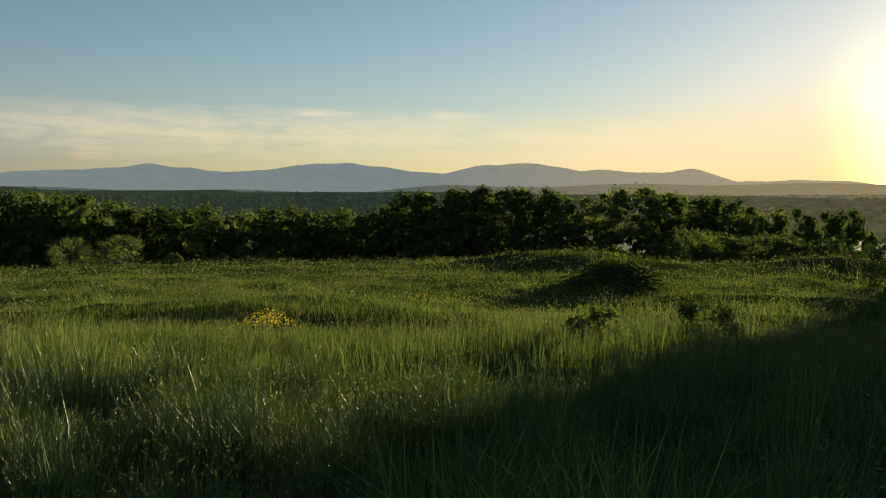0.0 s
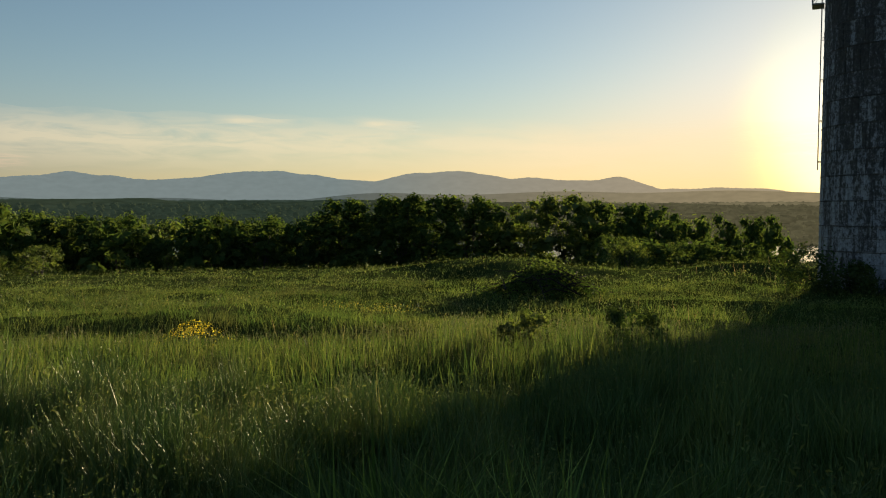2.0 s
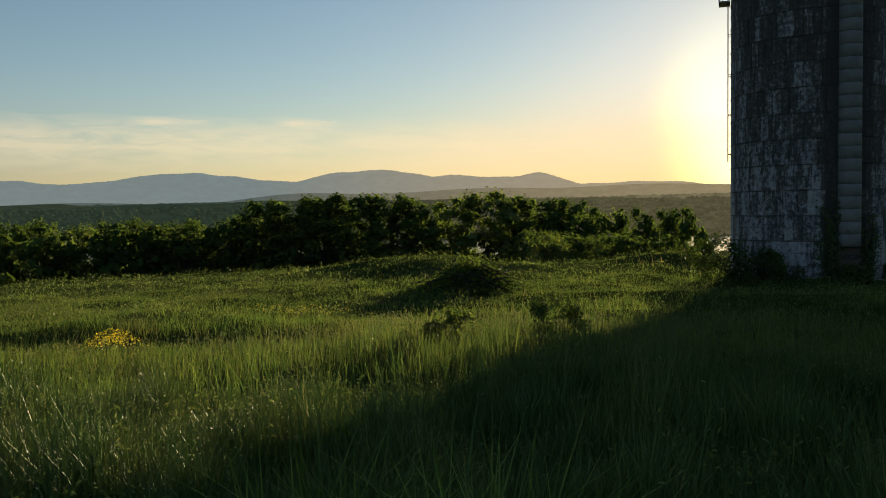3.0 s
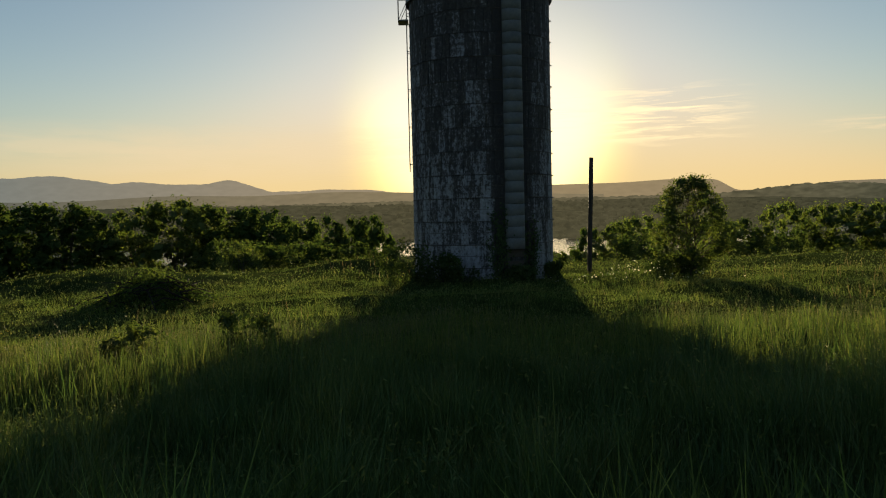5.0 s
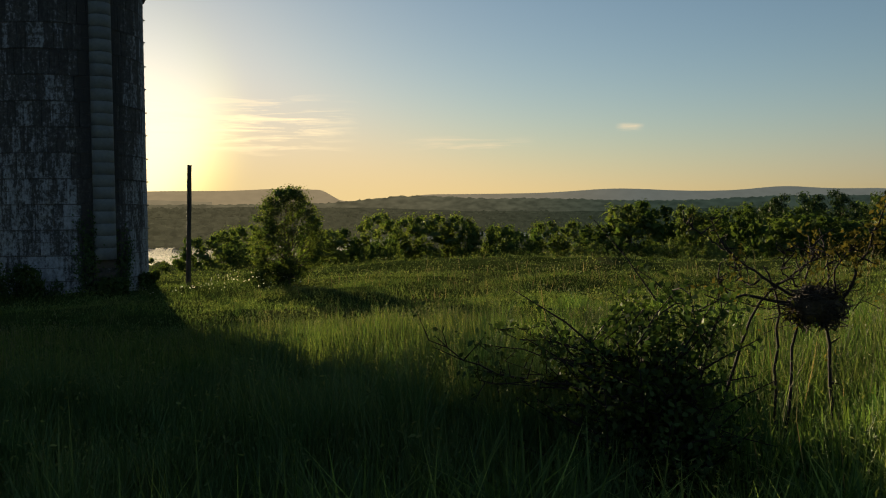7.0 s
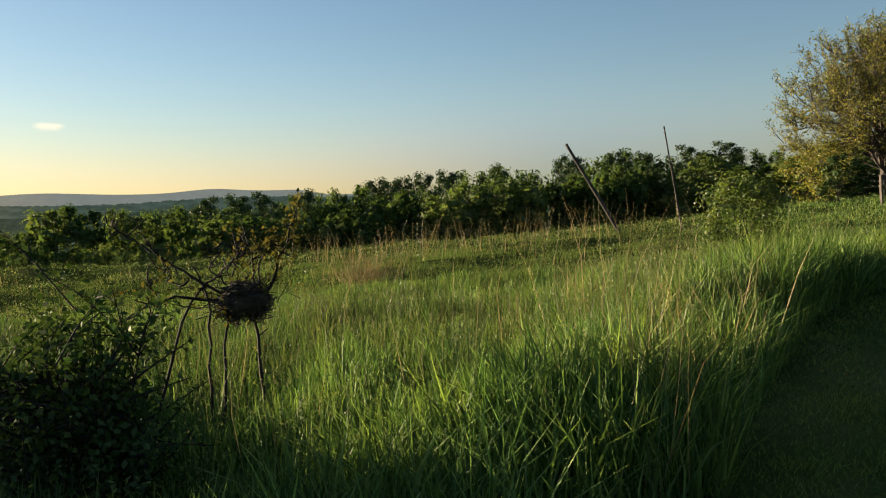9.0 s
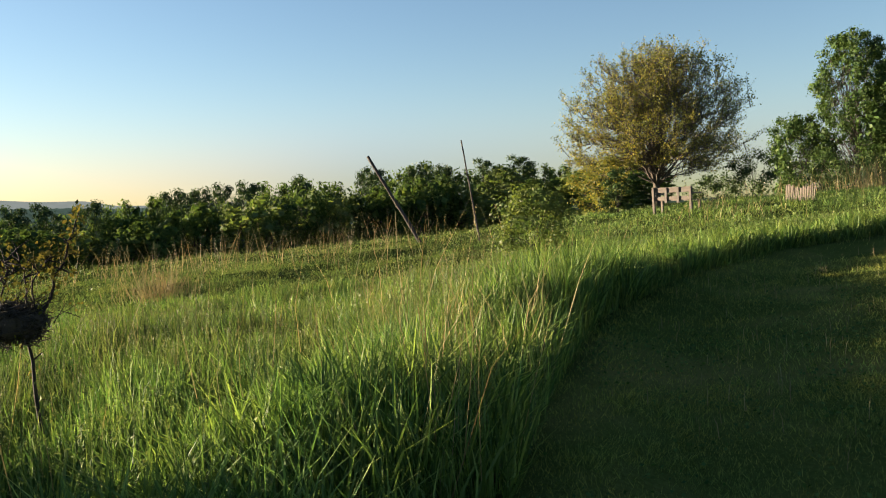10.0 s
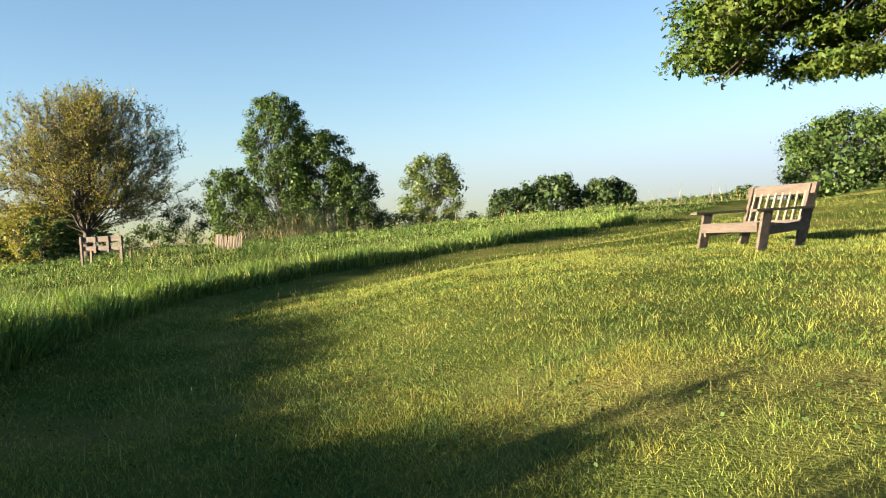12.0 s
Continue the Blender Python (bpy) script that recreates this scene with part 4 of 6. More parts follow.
SILO_X, SILO_Y = 0.095 + polar(SILO_AZ, SILO_D)[0], -0.08 + polar(SILO_AZ, SILO_D)[1]
SILO_Z = -1.05
ROW_H, ROWS_UP, ROUND = 0.762, 13, 60


def ring_mesh(name, prof, mat, seg=72, a0=0.0, a1=2 * math.pi):
    """A surface turned about z from a profile of (radius, height)."""
    closed = a1 - a0 > 6.28
    n = seg if closed else seg + 1
    a = a0 + (a1 - a0) * np.arange(n) / seg
    pr = np.asarray(prof, float)
    V = np.stack([pr[:, 0][:, None] * np.cos(a), pr[:, 0][:, None] * np.sin(a), pr[:, 1][:, None] * np.ones(n)], -1).reshape(-1, 3)
    k = np.arange(seg)
    kn = (k + 1) % n
    F = np.concatenate([np.stack([i * n + k, i * n + kn, (i + 1) * n + kn, (i + 1) * n + k], 1) for i in range(len(pr) - 1)])
    return mesh_of(name, V, F, mat)


def build_silo():
    concrete = silo_materials()
    silo = thing("silo", (SILO_X, SILO_Y, SILO_Z), "old round concrete-stave silo with flaking whitewash", "silo")
    top = ROW_H * ROWS_UP
    part_mesh("wall_core", shade_smooth(ring_mesh("wall_core", [(2.36, 0), (2.36, top)], concrete)), silo)
    # steel hoops with their lugs
    for k in range(1, ROWS_UP + 1):
        hoop = ring_mesh("hoop", [(SILO_R + 0.002, -0.009), (SILO_R + 0.014, -0.009), (SILO_R + 0.014, 0.009), (SILO_R + 0.002, 0.009)], HOOP_RUST)
        ob = part_mesh("hoop", hoop, silo, "rusty steel hoop" if k == 1 else "")
        ob.location = (0, 0, k * ROW_H - 0.02)
        mid_hoop = ring_mesh("hoop", [(SILO_R + 0.002, -0.006), (SILO_R + 0.010, -0.006), (SILO_R + 0.010, 0.006), (SILO_R + 0.002, 0.006)], HOOP_RUST)
        part_mesh("hoop", mid_hoop, silo).location = (0, 0, (k - 0.5) * ROW_H)
        bm = bmesh.new()
        box(bm, 0.06, 0.04, 0.04, pose(0, 0, 0, 0, 0, 322 - 4 * (k % 2)) @ pose(SILO_R + 0.025, 0, k * ROW_H - 0.02), 0.008)
        part("lug", bm, STEEL, silo)
    # chute: half-round galvanised sections up the wall
    ca = radians(261.5)
    chute = new("chute")
    chute.parent = silo
    chute.location = ((SILO_R - 0.02) * math.cos(ca), (SILO_R - 0.02) * math.sin(ca), 0)
    tagged(chute, "half-round grey unloading chute in sections")
    z0 = 1.35
    k = 0
    while z0 + k * 0.368 < top + 0.6:
        sec = (ring_mesh("chute_section", [(0.325, 0.003), (0.332, 0.006), (0.332, 0.360), (0.325, 0.364)], CHUTE_GREY, 24, ca - 1.75, ca + 1.75))
        ob = part_mesh("chute_section", sec, chute)
        ob.location = (0, 0, z0 + k * 0.368)
        k += 1
    # door frames in the wall under the chute
    for z in (0.2, 0.75, 1.3):
        bm = bmesh.new()
        box(bm, 0.06, 0.62, 0.42, pose(0, 0, 0, 0, 0, 261.5) @ pose(SILO_R + 0.005, 0, z), 0.015)
        part("wall_door", bm, TIMBER_DARK, silo, "dark weathered filling door" if z < 0.5 else "")
    # dome roof of ribbed sheet
    n = 24
    dome = [(SILO_R + 0.10, -0.10), (SILO_R + 0.10, 0.12), (SILO_R + 0.02, 0.16)]
    dome += [((SILO_R + 0.02) * math.cos(a), 0.16 + 1.55 * math.sin(a)) for a in np.linspace(0.08, 1.5, 9)]
    roof = part_mesh("roof", shade_smooth(ring_mesh("roof", dome, GALVANISED)), silo, "galvanised sheet dome")
    roof.location = (0, 0, top)
    for k in range(n):
        rib = [(np.array([(SILO_R + 0.04) * math.cos(a) * math.cos(k * math.tau / n), (SILO_R + 0.04) * math.cos(a) * math.sin(k * math.tau / n), 0.17 + 1.56 * math.sin(a)])) for a in np.linspace(0.02, 1.45, 7)]
        rv, rf = tubes([(rib, [0.022] * 7)], 4)
        part_mesh("rib", mesh_of("rib", rv, rf, GALVANISED), roof)
    # ladder with a small landing at its head
    la = radians(150.5)
    out, side = np.array([math.cos(la), math.sin(la), 0]), np.array([-math.sin(la), math.cos(la), 0])
    ladder = new("ladder")
    ladder.parent = silo
    tagged(ladder, "narrow rusty steel ladder")
    for s in (-0.19, 0.19):
        a = out * (SILO_R + 0.09) + side * s
        v, f = tubes([([a + [0, 0, 4.05], a + [0, 0, 7], a + [0, 0, top + 0.1]], [0.016] * 3)], 6)
        part_mesh("rail", mesh_of("rail", v, f, STEEL), ladder)
    for k in range(20):
        a = out * (SILO_R + 0.09) + np.array([0, 0, 4.15 + 0.305 * k])
        v, f = tubes([([a - side * 0.19, a + side * 0.19], [0.011, 0.011])], 5)
        part_mesh("rung", mesh_of("rung", v, f, STEEL), ladder)
    for k in range(5):
        z = np.array([0, 0, 4.3 + 1.3 * k])
        v, f = tubes([([out * (SILO_R - 0.02) + side * s + z, out * (SILO_R + 0.09) + side * s + z], [0.012, 0.012]) for s in (-0.19, 0.19)], 4)
        part_mesh("bracket", mesh_of("bracket", v, f, STEEL), ladder)
    landing = new("landing")
    landing.parent = silo
    tagged(landing, "small steel landing with a rail")
    zl = 9.25
    bm = bmesh.new()
    box(bm, 0.36, 0.7, 0.05, Matrix.Translation(Vector(out * (SILO_R + 0.20)) + Vector((0, 0, zl))) @ pose(0, 0, 0, 0, 0, 150.5), 0.008)
    part("deck", bm, STEEL, landing)
    posts = []
    for s in (-0.33, 0.33):
        a, b = out * (SILO_R + 0.37) + side * s, out * (SILO_R + 0.03) + side * s
        posts += [([a + [0, 0, zl], a + [0, 0, zl + 0.85]], [0.014] * 2), ([a + [0, 0, zl + 0.85], b + [0, 0, zl + 0.85]], [0.014] * 2), ([a + [0, 0, zl], b + [0, 0, zl + 0.7]], [0.012] * 2)]
    a = out * (SILO_R + 0.37) + np.array([0, 0, zl + 0.85])
    posts.append(([a - side * 0.33, a + side * 0.33], [0.014] * 2))
    v, f = tubes(posts, 5)
    part_mesh("guard_rail", mesh_of("guard_rail", v, f, STEEL), landing)
    return silo, concrete


SILO, CONCRETE = build_silo()


def silo_vine(a0, a1, z1, n, seed):
    """Dark creeper clinging to the wall."""
    rg = np.random.default_rng(seed)
    ob = thing("creeper", (SILO_X, SILO_Y, SILO_Z), "dark creeper climbing the silo's wall", "creeper")
    P, N = [], []
    for k in range(9):
        a = radians(rg.uniform(a0, a1))
        zz = np.linspace(0.1, z1 * rg.uniform(0.5, 1.0), 10)
        aa = a + np.cumsum(rg.normal(0, 0.018, 10))
        pts = np.stack([(SILO_R + 0.035) * np.cos(aa), (SILO_R + 0.035) * np.sin(aa), zz], 1)
        v, f = tubes([(pts, np.linspace(0.014, 0.004, 10))], 4)
        part_mesh("stem", mesh_of("stem", v, f, TWIG), ob)
        m = n // 9
        i = rg.uniform(0, 9, m) ** 1.0
        q = np.stack([np.interp(i, range(10), pts[:, c]) for c in range(3)], 1) + rg.normal(0, 0.09, (m, 3))
        rr = np.maximum(np.hypot(q[:, 0], q[:, 1]), SILO_R + 0.03)
        an = np.arctan2(q[:, 1], q[:, 0])
        q[:, 0], q[:, 1] = rr * np.cos(an), rr * np.sin(an)
        P.append(q)
        N.append(np.stack([np.cos(an), np.sin(an), 0 * an + 0.3], 1) + rg.normal(0, 0.4, (m, 3)))
    lv, lf = leaf_quads(np.concatenate(P), np.concatenate(N), 0.085, rg, 0.8)
    part_mesh("foliage", mesh_of("foliage", lv, lf, LEAF_PINE), ob)


silo_vine(244, 254, 2.9, 700, 301)
silo_vine(270, 282, 2.4, 420, 302)
silo_vine(215, 240, 0.8, 300, 303)


def round_post(name, foot, head, r0, r1, mat, label, category):
    """A weathered pole from foot to head, knotted and cracked a little."""
    foot, head = np.array(foot), np.array(head)
    rg = np.random.default_rng(int(abs(foot[0] * 100)))
    t = np.linspace(0, 1, 14)[:, None]
    pts = foot + (head - foot) * t + rg.normal(0, 0.006, (14, 3)) * np.linalg.norm(head - foot) * 0.25 * np.sin(t * math.pi)
    radii = (r0 + (r1 - r0) * t[:, 0]) * rg.uniform(0.94, 1.06, 14)
    pts = np.concatenate([pts, pts[-1:] + (head - foot) * 0.0005])
    radii = np.concatenate([radii, [0.002]])
    v, f = tubes([(pts - foot, radii)], 10)
    ob = new(name, mesh_of(name, v, f, mat))
    ob.location = foot
    return tagged(ob, label, category)


px, py, pz = on_ground(48.92, 29.5, 0.3)
round_post("pole", (px, py, pz), (*polar(48.66, 29.5), 3.33), 0.085, 0.075, POLE_WOOD, "bare dark wooden pole standing in the meadow", "pole")
px, py, pz = on_ground(-17.9, 30, 0.4)
round_post("pole", (px, py, pz), (*polar(-14.14, 30), 3.5), 0.072, 0.055, POLE_WOOD, "leaning grey timber pole in tall grass", "pole")
px, py, pz = on_ground(-21.6, 31, 0.4)
round_post("pole", (px, py, pz), (*polar(-20.49, 31), 4.02), 0.036, 0.026, POLE_WOOD, "thin leaning timber pole in tall grass", "pole")


# Single trees and shrubs.
x, y, z = on_ground(42.25, 28)
plant("sapling_tree", (x, y, z), "young upright green tree in the meadow", "tree", grow(201, 3.4, 3.8, 0.10, 90, 10000, 0.066, "flame", stems=3, lobe=0.20, hollow=0.6, core=0.7, trunk=0.010), LEAF_LIGHT)
def fan_tree(seed, H, W, limbs, leaf):
    """A broad domed tree: many limbs rise from a short bole and branch twice, with thin tufts of young leaves at their ends."""
    rg = np.random.default_rng(seed)
    paths, P, N = [([(0, 0, -0.1), (0.03, 0, 0.6), (0, 0.03, 1.3), (0.04, 0, 2.6)], [0.26, 0.21, 0.18, 0.12])], [], []
    mid_z = 0.36 * H

    def inside(q):
        up = q[2] - mid_z
        return (math.hypot(q[0], q[1]) / (W / 2)) ** 2.2 + (abs(up) / ((H - mid_z) if up > 0 else 0.62 * mid_z)) ** 2.2 < 0.97

    for k in range(limbs):
        h = (k + 0.5) / limbs
        ang = k * 2.39996 + rg.normal(0, 0.2)
        el = radians(-22 + 108 * h ** 0.85)
        way = np.array([math.cos(ang) * math.cos(el), math.sin(ang) * math.cos(el), math.sin(el)])
        tall = (H - mid_z) if el > 0 else 0.62 * mid_z
        reach = ((math.cos(el) / (W / 2)) ** 2.2 + (abs(math.sin(el)) / tall) ** 2.2) ** (-1 / 2.2) * rg.uniform(0.72, 0.95)
        tip = way * reach + [0, 0, mid_z]
        t = np.linspace(0, 1, 9)[:, None]
        root = np.array([0, 0, rg.uniform(1.1, 2.5)])
        limb = root + (tip - root) * t + np.array([0, 0, 0.05 * reach]) * np.sin(t * math.pi) + rg.normal(0, 0.024 * reach, (9, 3)) * np.sin(t * math.pi)
        paths.append((limb, 0.05 * (1.06 - t[:, 0]) ** 1.1 * rg.uniform(0.6, 1.1)))
        go = (tip - root) / np.linalg.norm(tip - root)
        side = [limb[3:]]
        for _ in range(9):
            i = int(rg.integers(3, 9))
            d = go * 0.9 + rg.normal(0, 0.55, 3) + [0, 0, 0.25]
            d *= reach * rg.uniform(0.16, 0.34) / np.linalg.norm(d)
            br = limb[i] + d * t[::2] + np.array([0, 0, 0.05 * reach]) * t[::2] ** 2 + rg.normal(0, 0.03, (5, 3)) * t[::2]
            if not inside(br[-1]):
                continue
            paths.append((br, 0.022 * (1.1 - t[::2, 0])))
            side.append(br)
        for br in side:
            for _ in range(12):
                f = rg.uniform(0.2, 1.0) * (len(br) - 1.001)
                i = int(f)
                b = br[i] + (br[i + 1] - br[i]) * (f - i)
                d = rg.normal(0, 0.6, 3) + go * 0.5 + [0, 0, 0.6]
                d *= rg.uniform(0.15, 0.55) / np.linalg.norm(d)
                paths.append(([b, b + d], [0.006, 0.003]))
                m = int(rg.integers(3, 8))
                P.append(b + d * rg.uniform(0.2, 1.15, (m, 1)) + rg.normal(0, 0.05, (m, 3)))
                N.append(rg.normal(size=(m, 3)) + [0, 0, 0.4])
    P, N = np.concatenate(P), np.concatenate(N)
    P[:, 2] = np.maximum(P[:, 2], 0.1)
    return tubes(paths, 3), leaf_quads(P, N, leaf * rg.uniform(0.6, 1.35, len(P)), rg, 0.7)


x, y, z = on_ground(-33.3, 40)
plant("young_leaf_tree", (x, y, z), "round spreading tree with thin yellow-bronze spring leaves", "tree", fan_tree(202, 7.9, 9.9, 120, 0.080), LEAF_YOUNG)
x, y, z = on_ground(-45.3, 60)
plant("green_tree", (x, y, z), "tall full green tree with a stepped crown", "tree", grow(203, 11.4, 6.6, 0.05, 140, 27000, 0.12, "tall", stems=3, lobe=0.19, core=0.85, trunk=0.009), LEAF_GREEN)
x, y, z = on_ground(-50.2, 58)
plant("green_tree", (x, y, z), "dense dark green tree beside a taller one", "tree", grow(204, 5.9, 4.8, 0.03, 80, 12000, 0.12, "round", stems=3, lobe=0.23, core=0.8, trunk=0.009), LEAF_GREEN)
x, y, z = on_ground(-41.9, 61)
plant("green_tree", (x, y, z), "smaller leafy tree beside a taller one", "tree", grow(205, 6.2, 4.4, 0.04, 60, 10000, 0.12, "tall", stems=2, core=0.8, trunk=0.010), LEAF_GREEN)
x, y, z = on_ground(-48.1, 59)
plant("green_tree", (x, y, z), "leafy green tree growing close beside a taller one", "tree", grow(207, 8.5, 6.4, 0.04, 100, 20000, 0.12, "round", stems=2, lobe=0.24, core=0.8, trunk=0.009), LEAF_GREEN)
x, y, z = on_ground(-55.6, 55)
plant("willow_tree", (x, y, z), "small silvery-green tree with fine leaves", "tree", grow(206, 5.7, 4.9, 0.03, 60, 10500, 0.11, "round", stems=3, hollow=0.6, lobe=0.29, core=0.75, trunk=0.009), LEAF_LIGHT)
for k, (az, w, h) in enumerate([(-60.8, 7.0, 4.8), (-63.4, 9.0, 6.0), (-67.0, 8.0, 5.4)]):
    x, y, z = on_ground(az, 90)
    plant("umbrella_tree", (x, y, z), "dark umbrella-shaped tree on the far lawn's edge", "tree", grow(210 + k, h, w, 0.26, 60, 8000, 0.13, "dome", stems=4, lobe=0.26, core=1.0, trunk=0.012), LEAF_PINE, group="umbrella trees on the horizon")
x, y, z = on_ground(-81.9, 55)
plant("round_tree", (x, y, z), "full round green tree at the lawn's far edge", "tree", grow(220, 6.5, 9.0, 0.04, 130, 30000, 0.115, "round", lobe=0.25, core=0.7), LEAF_GREEN)
x, y, z = on_ground(-85.2, 50)
plant("round_tree", (x, y, z), "light green shrub-like tree beside a fuller one", "tree", grow(221, 3.6, 3.4, 0.04, 30, 5000, 0.11, "round", stems=2, core=0.4), LEAF_LIGHT)
x, y, z = on_ground(-99.0, 15.0)
mrg = np.random.default_rng(231)
LOW = []
for k in range(44):
    az = -73.6 - 13.0 * (k + 0.5) / 44
    d = mrg.uniform(11.5, 14.0)
    el = mrg.uniform(8.6, 16.0) + 1.6 * smooth(-82, -86, az) + 0.8 * smooth(-74.5, -72.5, az)
    cx, cy = polar(az, d)
    LOW.append((cx - x, cy - y, 1.6 + d * math.tan(radians(float(el))) - z, mrg.uniform(0.40, 0.66), 560))
for az, el in ((-72.9, 10.6), (-74.4, 8.4)):
    cx, cy = polar(az, 12.0)
    LOW.append((cx - x, cy - y, 1.6 + 12.0 * math.tan(radians(el)) - z, 0.22, 10))
plant("maple_tree", (x, y, z), "large maple with fresh green leaves and low spreading limbs", "tree", grow(230, 10.5, 14.0, 0.42, 60, 9000, 0.074, "round", trunk=0.026, lobe=0.24, hollow=0.55, core=0, extra=LOW), LEAF_MAPLE)
for az, d, h, w, s, lab in [(-25.3, 20.0, 1.75, 2.3, 240, "leafy pale green bush in tall grass"), (-29.6, 37, 2.6, 3.2, 241, "yellow-green bush under a spreading tree"), (-30.8, 35, 2.0, 1.6, 242, "dark green bush beside a wooden bench"),
                       (-39.2, 42, 2.5, 2.8, 243, "small rounded green bush near a fence"), (-43.0, 52, 2.8, 4.2, 244, "brownish hedge bush under tall trees"), (-46.5, 52, 2.5, 4.5, 245, "brownish hedge bush under tall trees"), (-51.8, 60, 2.4, 3.0, 246, "dull brown bush behind the grass"),
                       (-53.5, 54, 1.7, 3.6, 255, "dull brown bush behind the grass"), (-57.5, 56, 1.5, 4.0, 256, "dull brown bush behind the grass"), (-37.0, 48, 1.8, 3.5, 257, "small rounded green bush near a fence"), (61.6, 26.8, 1.45, 2.2, 247, "dark bush at the foot of the silo"), (58.9, 26.5, 0.95, 1.8, 248, "dark bush at the foot of the silo"), (53.5, 26.6, 0.55, 1.2, 251, "dark bush at the foot of the silo"), (51.5, 28.4, 0.6, 1.0, 252, "dark bush at the foot of the silo"), (43.4, 28.2, 0.55, 2.0, 249, "tangled bush at the foot of a young tree"), (72.0, 10.2, 0.62, 0.9, 250, "low dark leafy weed clump in the grass"), (78.9, 10.6, 0.5, 0.7, 253, "low leafy weed clump in the grass"), (80.7, 10.2, 0.4, 0.35, 254, "low leafy weed clump in the grass")]:
    x, y, z = on_ground(az, d)
    plant("bush", (x, y, z), lab, "bush", grow(s, h, w, 0.0, 24 if s == 240 else 16, 6000 if s == 240 else (1100 if "clump" in lab else 2600), 0.045 + 0.0016 * d, "round", stems=4, trunk=0.012, hollow=0.6, core=0), LEAF_YOUNG if "yellow" in lab else (LEAF_LIGHT if "pale" in lab or "low leafy" in lab else LEAF_BUSH), TWIG, crown="foliage", trunk="stem")


def brush_pile():
    x, y, z = on_ground(78.2, 22.6)
    ob = thing("brush_pile", (x, y, z), "low heap of cut brush overgrown with leaves", "brush pile")
    rg = np.random.default_rng(61)
    paths = []
    for _ in range(110):
        a = rg.uniform(0, math.tau)
        c = np.array([rg.normal(0, 0.7), rg.normal(0, 0.4), rg.uniform(0.05, 0.5)])
        d = np.array([math.cos(a), math.sin(a), rg.normal(0.05, 0.25)]) * rg.uniform(0.3, 0.8)
        mid = c + np.array([0, 0, rg.uniform(0, 0.12)])
        paths.append(([c - d, mid, c + d], [0.016, 0.013, 0.006]))
    v, f = tubes(paths, 4)
    v[:, 2] = np.clip(v[:, 2] * 1.35 * np.exp(-(v[:, 0] / 1.7) ** 2), -0.05, 1.0)
    part_mesh("branchwork", mesh_of("branchwork", v, f, TWIG), ob)
    n = 7500
    u = rg.normal(size=(n, 3)) * [0.8, 0.55, 0.2]
    u[:, 2] = abs(u[:, 2]) * 0.5 + 0.80 * np.exp(-(u[:, 0] / 1.1) ** 2 - (u[:, 1] / 0.8) ** 2) * rg.uniform(0.3, 1.1, n)
    lv, lf = leaf_quads(u, rg.normal(size=(n, 3)) + [0, 0, 0.6], 0.075 * rg.uniform(0.6, 1.4, n), rg)
    part_mesh("foliage", mesh_of("foliage", lv, lf, LEAF_WOOD), ob)


brush_pile()


